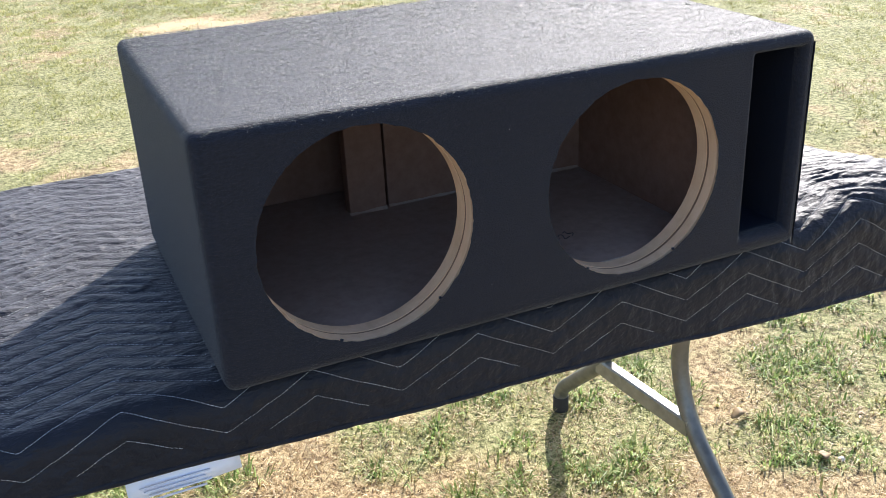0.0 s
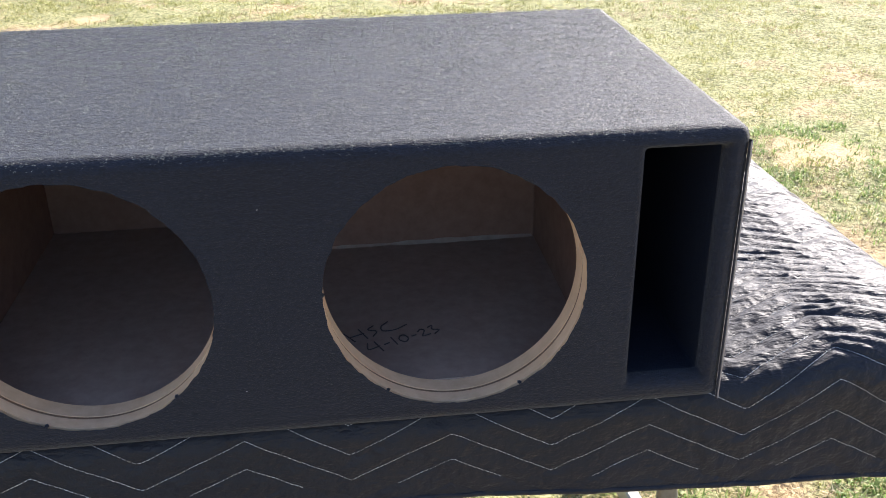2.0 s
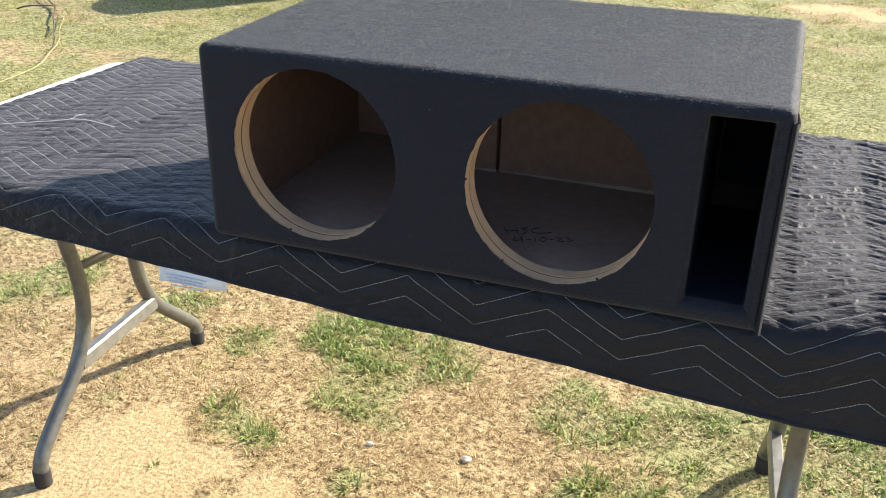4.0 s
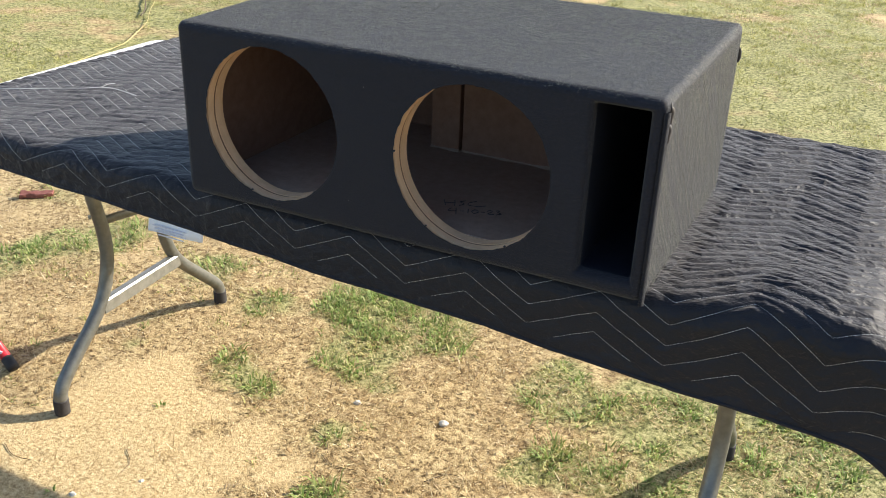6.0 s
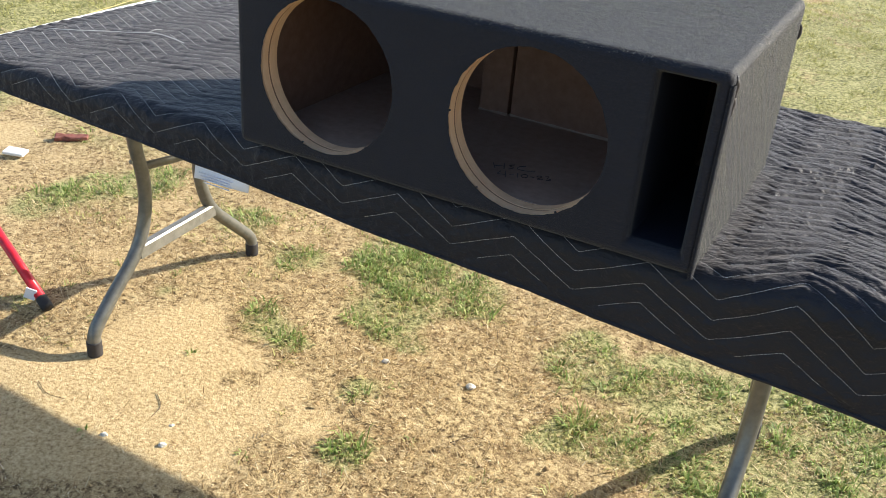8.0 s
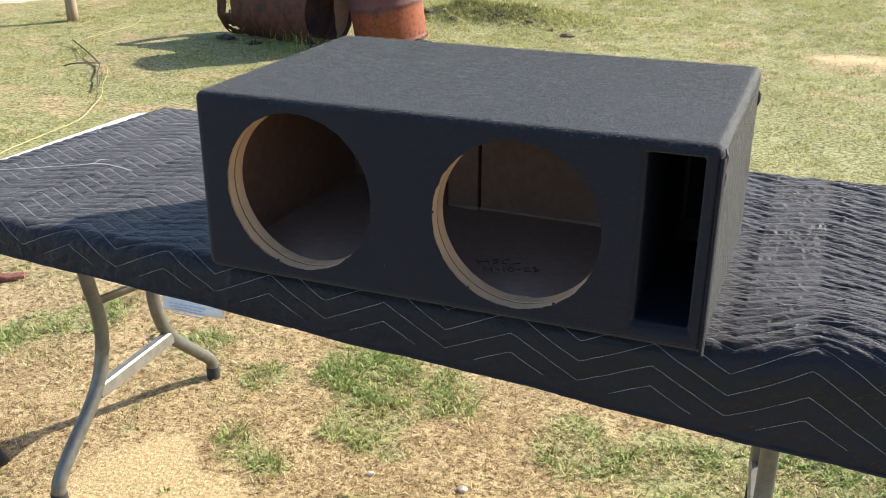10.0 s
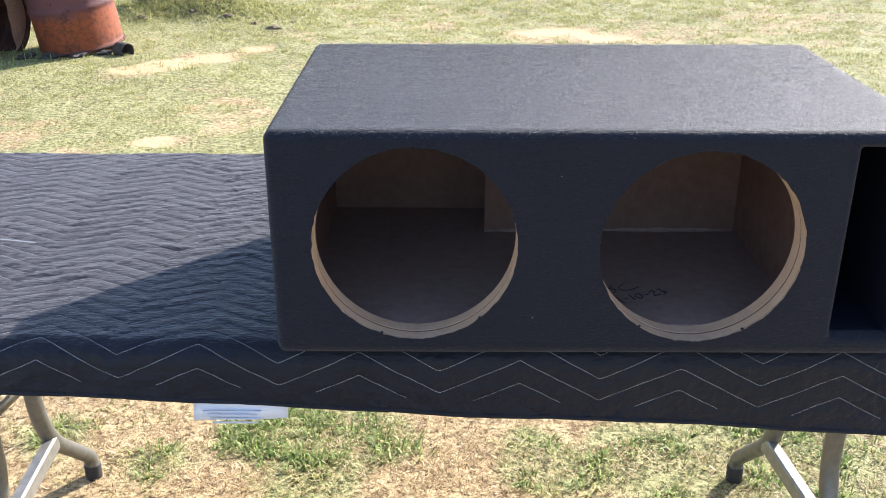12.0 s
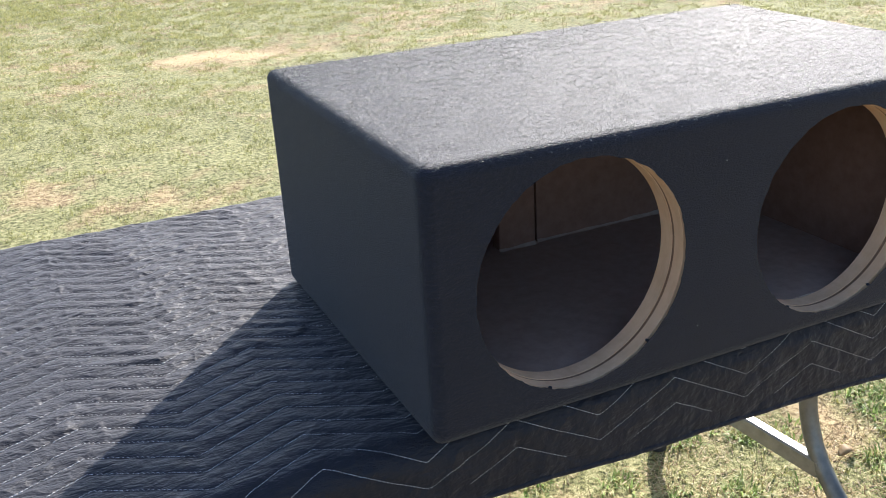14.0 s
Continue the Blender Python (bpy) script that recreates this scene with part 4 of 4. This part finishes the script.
def lit_carpet_pile(root):
    """Short felt fibres on the top, right end and upper edges, coloured paler as sunlit."""
    rs = np.random.RandomState(17)
    sets = []

    def add(n, fn, nrm):
        u, v = rs.rand(n), rs.rand(n)
        p = fn(u, v)
        t = rs.randn(n, 3)
        t[:, 0] *= 2.4
        t -= (t @ nrm)[:, None] * nrm
        t /= np.linalg.norm(t, axis=1)[:, None]
        lift = (0.15 + 0.55 * rs.rand(n) ** 2)[:, None]
        sets.append((p, t + nrm * lift, np.cross(t, nrm)))
    zt = lambda y: BZ1 + 0.010 * y / BD
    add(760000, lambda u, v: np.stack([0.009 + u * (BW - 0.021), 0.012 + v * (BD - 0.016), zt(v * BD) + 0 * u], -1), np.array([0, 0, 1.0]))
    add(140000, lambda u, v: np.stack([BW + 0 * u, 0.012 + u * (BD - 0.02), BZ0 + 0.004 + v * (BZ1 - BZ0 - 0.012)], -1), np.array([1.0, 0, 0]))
    r = 0.013
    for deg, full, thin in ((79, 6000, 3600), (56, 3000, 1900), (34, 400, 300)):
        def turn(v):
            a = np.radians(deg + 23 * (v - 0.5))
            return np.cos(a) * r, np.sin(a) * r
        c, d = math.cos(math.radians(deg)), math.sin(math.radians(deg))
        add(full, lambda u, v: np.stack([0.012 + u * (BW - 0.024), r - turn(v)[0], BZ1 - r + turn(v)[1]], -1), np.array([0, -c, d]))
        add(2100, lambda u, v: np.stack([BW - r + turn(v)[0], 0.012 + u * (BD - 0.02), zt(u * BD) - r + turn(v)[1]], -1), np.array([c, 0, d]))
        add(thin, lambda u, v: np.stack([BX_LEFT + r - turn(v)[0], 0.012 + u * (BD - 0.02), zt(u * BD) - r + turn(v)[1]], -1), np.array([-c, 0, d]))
    P, T, W = (np.concatenate(c) for c in zip(*sets))
    nap = 0.35 * vnoise(P[:, 0] * 0.25, P[:, 1], 0.0040, 61) + 0.65 * vnoise(P[:, 0] * 0.55, P[:, 1] + P[:, 2], 0.0019, 62)
    keep = rs.rand(len(P)) < np.clip((nap - 0.42) * 4.5, 0.03, 1)
    P, T, W = P[keep], T[keep], W[keep]
    n = len(P)
    ln, wd = (0.0010 + 0.0015 * rs.rand(n))[:, None], (0.00020 + 0.00020 * rs.rand(n))[:, None]
    V = np.stack([P - W * wd, P + W * wd, P + T * ln], 1).reshape(-1, 3)
    ob = mesh_arrays("lit_carpet_pile", V, np.arange(3 * n).reshape(n, 3), LIT_PILE, 3)
    ob.parent = root
    return tagged(ob, "short felt fibres coloured pale for the sunlit carpet faces", kind="stuff")


lit_carpet_pile(speaker_box())


# ---- rusty drums ----
def upright_drum():
    root = new("steel_drum")
    tagged(root, "upright rusty maroon and orange steel drum standing on the grass", "drum")
    prof = []
    for k in range(61):
        z = 0.88 * k / 60
        r = 0.287
        for c in (0.30, 0.585):
            r += 0.011 * math.exp(-((z - c) / 0.016) ** 2)
        prof.append((r, z))
    prof = [(0.0, 0.012), (0.27, 0.012), (0.287, 0.0), (0.298, 0.002), (0.298, 0.014), (0.288, 0.022)] + prof[3:-2] + [(0.298, 0.868), (0.298, 0.88), (0.285, 0.88), (0.283, 0.80)]
    bm, _ = lathe_bm(prof, 64, lambda a, z: 0.006 * noise.noise(Vector((math.cos(a) * 2, math.sin(a) * 2, z * 3))))
    part("shell", bm, RUST_UP, root, smooth=True)
    for z in (0.012,):
        bm = tube_bm([Vector((0.294 * math.cos(t), 0.294 * math.sin(t), z)) for t in (2 * math.pi * k / 48 for k in range(49))], 0.009, 8)
        part("bottom_rim", bm, RUST_SIDE, root, "blackened rolled rim", True)
    root.matrix_basis = pose(-2.39, 5.74, 0.045, 4.4, -7.0, 0)
    return root


def lying_drum():
    root = new("burnt_drum")
    tagged(root, "burnt rusty steel drum lying on its side with torn openings", "drum")
    sides, n, length, r0 = 64, 60, 0.98, 0.280
    bm = bmesh.new()
    rings = []
    for i in range(n + 1):
        x = -length / 2 + length * i / n
        r = r0 + 0.01 * math.exp(-((x + 0.05) / 0.02) ** 2) + 0.01 * math.exp(-((x - 0.28) / 0.02) ** 2) + 0.01 * math.exp(-((x + 0.33) / 0.02) ** 2)
        ring = []
        for k in range(sides):
            a = 2 * math.pi * k / sides
            d = 0.018 * noise.noise(Vector((x * 2.5, math.cos(a) * 1.6, math.sin(a) * 1.6)))
            if x < -0.30:
                d += 0.03 * noise.noise(Vector((x * 7, math.cos(a) * 3, math.sin(a) * 3)))
            ring.append(bm.verts.new((x, -(r + d) * math.cos(a), (r + d) * math.sin(a))))
        rings.append(ring)
    for i in range(n):
        x = -length / 2 + length * (i + 0.5) / n
        for k in range(sides):
            a = math.degrees(2 * math.pi * (k + 0.5) / sides)
            jag = 5 * noise.noise(Vector((x * 30, a * 0.1, 2)))
            if -0.37 < x < -0.26 and 22 + jag < a < 150 + jag:
                continue
            if -0.40 < x + 0.02 * noise.noise(Vector((a * 0.1, 0, 0))) < -0.34 and -4 + jag < ((a + 180) % 360 - 180) < 24:
                continue
            if a > 205 and a < 330 and -0.47 < x < -0.36 and noise.noise(Vector((x * 20, a * 0.07, 7))) > 0.1:
                continue
            bm.faces.new((rings[i][k], rings[i + 1][k], rings[i + 1][(k + 1) % sides], rings[i][(k + 1) % sides]))
    sh = part("shell", bm, RUST_SIDE, root, smooth=True)
    so = sh.modifiers.new("thickness", "SOLIDIFY")
    so.thickness, so.offset = 0.006, 0
    bm = tube_bm([Vector((length / 2, 0.281 * math.cos(t), 0.281 * math.sin(t))) for t in (2 * math.pi * k / 48 for k in range(49))], 0.010, 8)
    part("rim", bm, RUST_SIDE, root, "blackened rolled rim", True)
    bm = bmesh.new()
    ring = []
    for k in range(25):
        a = math.radians(-82 + 164 * k / 24)
        ring.append((0.262 * math.cos(a), 0.262 * math.sin(a)))
    inner = [(0.10 + 0.02 * noise.noise(Vector((z * 9, 1, 0))), z * 0.9) for y, z in ring]
    va = [bm.verts.new((length / 2 - 0.015, y, z)) for y, z in ring]
    vb = [bm.verts.new((length / 2 - 0.03, y, z)) for y, z in inner]
    for k in range(24):
        bm.faces.new((va[k], va[k + 1], vb[k + 1], vb[k]))
    ld = part("torn_lid", bm, TAN, root, "pale bent remains of the lid")
    so = ld.modifiers.new("thickness", "SOLIDIFY")
    so.thickness = 0.004
    root.matrix_basis = pose(-3.31, 5.64, 0.275, 8, 1, -14)
    return root


upright_drum()
lying_drum()


def lump(name, label, cat, mat, x, y, rx, ry, rz, seed, rough=0.3, rot=0, sub=3, z=0.0, group=""):
    bm = lump_bm(rx, ry, rz, seed, rough, sub)
    ob = finish(name, bm, mat)
    ob.matrix_basis = pose(x, y, z + float(relief(np.array(x), np.array(y))), 0, 0, rot)
    return tagged(ob, label, cat, group)


rs_ = random.Random(4)
for x, y, s in ((-2.66, 5.40, 0.06), (-2.50, 5.40, 0.06), (-2.32, 5.44, 0.06), (-2.16, 5.52, 0.05), (-2.08, 5.72, 0.05), (-3.4, 5.3, 0.05), (-3.75, 5.42, 0.07), (-2.85, 5.30, 0.05)):
    lump("charred_chunk", "blackened charred wood chunk on the ash by the drums", "charcoal", CHAR, x, y, s * 1.1, s * 0.6, s * 0.32, x + y, 0.9, rs_.uniform(0, 180), group="charred chunks by the drums")
can, _ = lathe_bm([(0.0, 0.0), (0.05, 0.0), (0.055, 0.008), (0.055, 0.10), (0.05, 0.108), (0.046, 0.10), (0.04, 0.02), (0, 0.02)], 24)
can = finish("scorched_can", can, CHAR, smooth=True)
can.matrix_basis = pose(-2.08, 5.56, 0.055, 90, 0, 55)
tagged(can, "small blackened tin can lying beside a drum", "can")

# ---- small things in the yard ----
def cord():
    pts = [(-2.2, 1.2), (-2.65, 1.75), (-2.86, 2.2), (-2.93, 2.55), (-3.02, 2.90), (-3.2, 3.25), (-3.42, 3.55), (-3.62, 3.82), (-3.95, 4.18), (-4.3, 4.35), (-4.75, 4.8), (-4.9, 5.2), (-5.0, 5.8), (-5.4, 6.4)]
    path = smooth_path([(x, y, float(relief(np.array(x), np.array(y))) + 0.022) for x, y in pts], 8)
    for i, q in enumerate(path):
        q.x += 0.010 * math.sin(i * 0.45)
    ob = finish("yellow_cord", tube_bm(path, 0.0019, 8), ROPE, smooth=True)
    return tagged(ob, "yellow extension cord lying across the grass", "cord")


cord()


def branch():
    pts = [(-4.85, 4.86, 0.05), (-4.5, 4.6, 0.03), (-4.2, 4.36, 0.03), (-3.95, 4.14, 0.04), (-3.78, 3.92, 0.03), (-3.55, 3.66, 0.03), (-3.44, 3.50, 0.025)]
    path = smooth_path([(x, y, 0.35 * z) for x, y, z in pts], 6)
    for i, q in enumerate(path):
        q += Vector((0.02 * noise.noise(Vector((i, 0, 1))), 0.03 * noise.noise(Vector((0, i, 2))), 0))
    bm = tube_bm(path, lambda u: 0.006 - 0.002 * u, 8)
    tube_bm(smooth_path([(-3.9, 4.1, 0.04), (-4.02, 3.98, 0.05), (-4.1, 3.95, 0.03)], 4), 0.005, 6, bm)
    return tagged(finish("fallen_branch", bm, BARK, smooth=True), "crooked grey fallen branch on the grass", "branch")


branch()


def red_pole():
    root = new("red_pole")
    tagged(root, "scratched red painted pole with black rubber tip resting on sand", "pole")
    a, b = Vector((-0.815, 0.197, 0.012)), Vector((-1.62, 0.40, 0.42))
    d = b - a
    part("tube", tube_bm([a + d * t for t in (0.03, 0.2, 0.5, 1.0)], 0.0130, 16), RED, root, smooth=True)
    part("tip", tube_bm([a + d * t for t in (0.0, 0.01, 0.035, 0.04)], lambda u: 0.0150, 16), RUBBER, root, "black rubber tip", True)
    part("band", tube_bm([a + d * t for t in (0.60, 0.605, 0.645, 0.65)], lambda u: 0.0150, 16), RUBBER, root, "black band", True)
    bm = box_bm(-0.014, -0.0012, -0.018, 0.014, 0.0012, 0.018)
    bmesh.ops.transform(bm, matrix=Matrix.Translation(a + d * 0.055 + Vector((-0.012, -0.016, 0.004))) @ Euler((0.2, 0.4, 0.6)).to_matrix().to_4x4(), verts=bm.verts)
    part("sticker", bm, PAPER, root, "white torn sticker")
    return root


red_pole()
bm = box_bm(-0.058, -0.016, 0, 0.058, 0.016, 0.018, 0.004)
bmesh.ops.subdivide_edges(bm, edges=[e for e in bm.edges if e.calc_length() > 0.02], cuts=9, use_grid_fill=True)
for v in bm.verts:
    v.co += Vector((0.004 * noise.noise(v.co * 70), 0.007 * noise.noise(v.co * 45), 0.005 * noise.noise(v.co * 55)))
ob = finish("brick_shard", bm, BRICK)
ob.matrix_basis = pose(-1.67, 1.045, 0.0, 3, 0, 38)
tagged(ob, "broken red brick shard with holes lying on grass", "brick")
bm = box_bm(-0.04, -0.022, 0, 0.04, 0.022, 0.012, 0.004)
ob = finish("plastic_lid", bm, PLASTIC)
ob.matrix_basis = pose(-1.71, 0.835, 0.004, 8, 0, 15)
tagged(ob, "small white plastic scrap on the grass", "litter")
for x, y, s in ((0.018, 0.511, 0.013), (0.243, 0.54, 0.016), (-0.339, -0.07, 0.011), (-0.212, -0.028, 0.012), (-0.243, 0.033, 0.008), (1.30, 0.29, 0.012), (0.62, 1.6, 0.014)):
    lump("pebble", "small pale pebble lying on sandy soil", "stone", STONE, x, y, s * 0.75, s * 0.6, s * 0.5, s * 900, 0.4, 30, 2, -0.003, "pebbles under the table")


def dry_leaf(x, y, size, rot, seed):
    bm = bmesh.new()
    rows = []
    for i in range(7):
        t = i / 6
        w = size * 0.32 * math.sin(math.pi * min(1, t * 0.92 + 0.05)) ** 0.8
        zc = 0.006 + 0.25 * size * math.sin(t * 2.6 + seed) ** 2
        rows.append([bm.verts.new((size * (t - 0.5), s * w, zc + 0.3 * w * abs(s))) for s in (-1, 0, 1)])
    for r0, r1 in zip(rows, rows[1:]):
        for k in range(2):
            bm.faces.new((r0[k], r0[k + 1], r1[k + 1], r1[k]))
    ob = finish("dry_leaf", bm, STRAW, smooth=True)
    so = ob.modifiers.new("thickness", "SOLIDIFY")
    so.thickness = 0.0006
    ob.matrix_basis = pose(x, y, float(relief(np.array(x), np.array(y))), 0, 0, rot)
    return tagged(ob, "small curled dry leaf lying on the ground", "leaf", "dry leaves on the ground")


for i, (x, y, sz) in enumerate(((1.22, 0.52, 0.045), (1.27, 0.31, 0.04), (0.30, 0.62, 0.018), (-0.02, 0.27, 0.018), (0.52, 0.36, 0.02), (1.5, 1.4, 0.05), (-0.9, 0.9, 0.04), (0.1, 1.3, 0.04))):
    dry_leaf(x, y, sz, 57 * i, i)


def twig(pts, r):
    path = smooth_path([(x, y, float(relief(np.array(x), np.array(y))) + 0.002) for x, y in pts], 4)
    return tagged(finish("twig", tube_bm(path, lambda u: r * (1 - 0.5 * u), 6), BARK, smooth=True), "thin dry brown twig lying on sandy soil", "twig", "twigs under the table")


for pts in (((-0.60, -0.02), (-0.55, -0.04), (-0.50, -0.03)), ((0.05, 0.30), (0.09, 0.28), (0.15, 0.29)), ((-0.02, 0.37), (0.03, 0.35), (0.06, 0.31)), ((0.30, 0.33), (0.34, 0.38), (0.41, 0.38)), ((-0.35, 0.10), (-0.31, 0.07), (-0.30, 0.03))):
    twig(pts, 0.0009)
for i, (x, y, sz) in enumerate(((-0.62, 4.9, 0.04), (-1.17, 6.6, 0.07), (-1.35, 6.75, 0.05), (-1.6, 6.9, 0.06), (-2.3, 6.85, 0.05), (-1.9, 6.95, 0.05), (-2.6, 7.0, 0.06), (-1.05, 6.9, 0.04))):
    lump("earth_clod", "dark brown clod of earth and roots on the grass", "earth clod", EARTH, x, y, sz * 0.9, sz * 0.6, sz * 0.3, i + 0.5, 0.6, 40 * i, 3, -0.01, "earth clods by the mound")


def loose_thread():
    bm = bmesh.new()
    for pts in ([(-0.738, 0.239), (-0.689, 0.272), (-0.638, 0.314), (-0.601, 0.336), (-0.566, 0.364), (-0.569, 0.389), (-0.562, 0.405)],
                [(-0.566, 0.364), (-0.53, 0.372), (-0.476, 0.365), (-0.454, 0.359)]):
        P = drape([p[0] for p in pts], [FOLD_Y - p[1] for p in pts])
        tube_bm(smooth_path([(p[0], p[1], p[2] + 0.003) for p in P], 6), 0.0007, 6, bm)
    bm2 = lump_bm(0.0028, 0.002, 0.0015, 3, 0.4, 1)
    bmesh.ops.translate(bm2, verts=bm2.verts, vec=Vector(drape(-0.638, FOLD_Y - 0.314)) + Vector((0, 0, 0.002)))
    root = finish("loose_thread", bm, THREAD, smooth=True)
    part("knot", bm2, THREAD, root, "small knot in the thread", True)
    return tagged(root, "loose forked white thread lying on the blanket", "thread")


loose_thread()


def thread_curl():
    path = []
    for k in range(20):
        a = k / 19 * 5.4
        x, y = -0.742 + 0.016 * math.cos(a), 0.575 + 0.009 * math.sin(a)
        p = drape(x, FOLD_Y - y)
        path.append(Vector((p[0], p[1], p[2] + 0.003)))
    return tagged(finish("thread_curl", tube_bm(path, 0.0009, 6), THREAD, smooth=True), "curled white thread on the blanket", "thread")


thread_curl()


def post():
    bm = bmesh.new()
    path = smooth_path([(-5.83, 5.93, -0.05), (-5.83, 5.93, 0.5), (-5.81, 5.94, 1.15)], 4)
    tube_bm(path, lambda u: 0.055 - 0.004 * u, 12, bm)
    return tagged(finish("wooden_post", bm, PALEWOOD, smooth=True), "weathered round wooden post in the yard", "post")


post()


def track_edge(y):
    """The near edge of the sandy track."""
    return -6.857 + 0.345 * (np.clip(y, 0, 10.6) - 7.81) + 0.05 * np.sin(1.7 * y)


def road():
    bm = bmesh.new()
    prev = None
    for k in range(300):
        y = 2 + 40 * k / 299
        ring = []
        for j in range(7):
            ragged = 0.16 * noise.noise(Vector((j // 6 * 9.0, y * 2.3, 0))) + 0.10 * noise.noise(Vector((j // 6 * 5.0, y * 8, 3)))
            xx = float(track_edge(y)) - 0.98 * j / 6 + ragged * (abs(j - 3) / 3)
            ring.append(bm.verts.new((xx, y, float(relief(np.array(xx), np.array(y))) + 0.004 + 0.02 * math.sin(math.pi * j / 6))))
        if prev:
            for j in range(6):
                bm.faces.new((prev[j], prev[j + 1], ring[j + 1], ring[j]))
        prev = ring
    bmesh.ops.recalc_face_normals(bm, faces=bm.faces)
    return tagged(finish("road", bm, TRACK, smooth=True), "pale sandy dirt track", "road", kind="structure")


def hedge():
    rs = np.random.RandomState(8)
    n = 26000
    y = 3 + rs.rand(n) * 40
    a = rs.rand(n) * math.pi
    hgt = 1.3 + 0.5 * vnoise(y, y * 0, 1.6, 51)
    x = track_edge(y) - 2.15 + np.cos(a) * (0.8 + 0.3 * rs.rand(n))
    z = np.abs(np.sin(a)) * hgt * (0.75 + 0.3 * rs.rand(n)) * (0.2 + 0.8 * rs.rand(n))
    c = np.stack([x, y, z], -1)
    d1, d2 = rs.randn(n, 3), rs.randn(n, 3)
    d1 /= np.linalg.norm(d1, axis=1)[:, None]
    d2 = np.cross(d1, d2)
    d2 /= np.linalg.norm(d2, axis=1)[:, None]
    sz = (0.05 + 0.06 * rs.rand(n))[:, None]
    V = np.stack([c - d1 * sz, c + d2 * sz * 0.5, c + d1 * sz, c - d2 * sz * 0.5], 1).reshape(-1, 3)
    return tagged(mesh_arrays("hedge", V, np.arange(4 * n).reshape(n, 4), LEAF, 4), "dark green bushes along the track", "hedge", kind="stuff")


road()
hedge()
plant_grass()
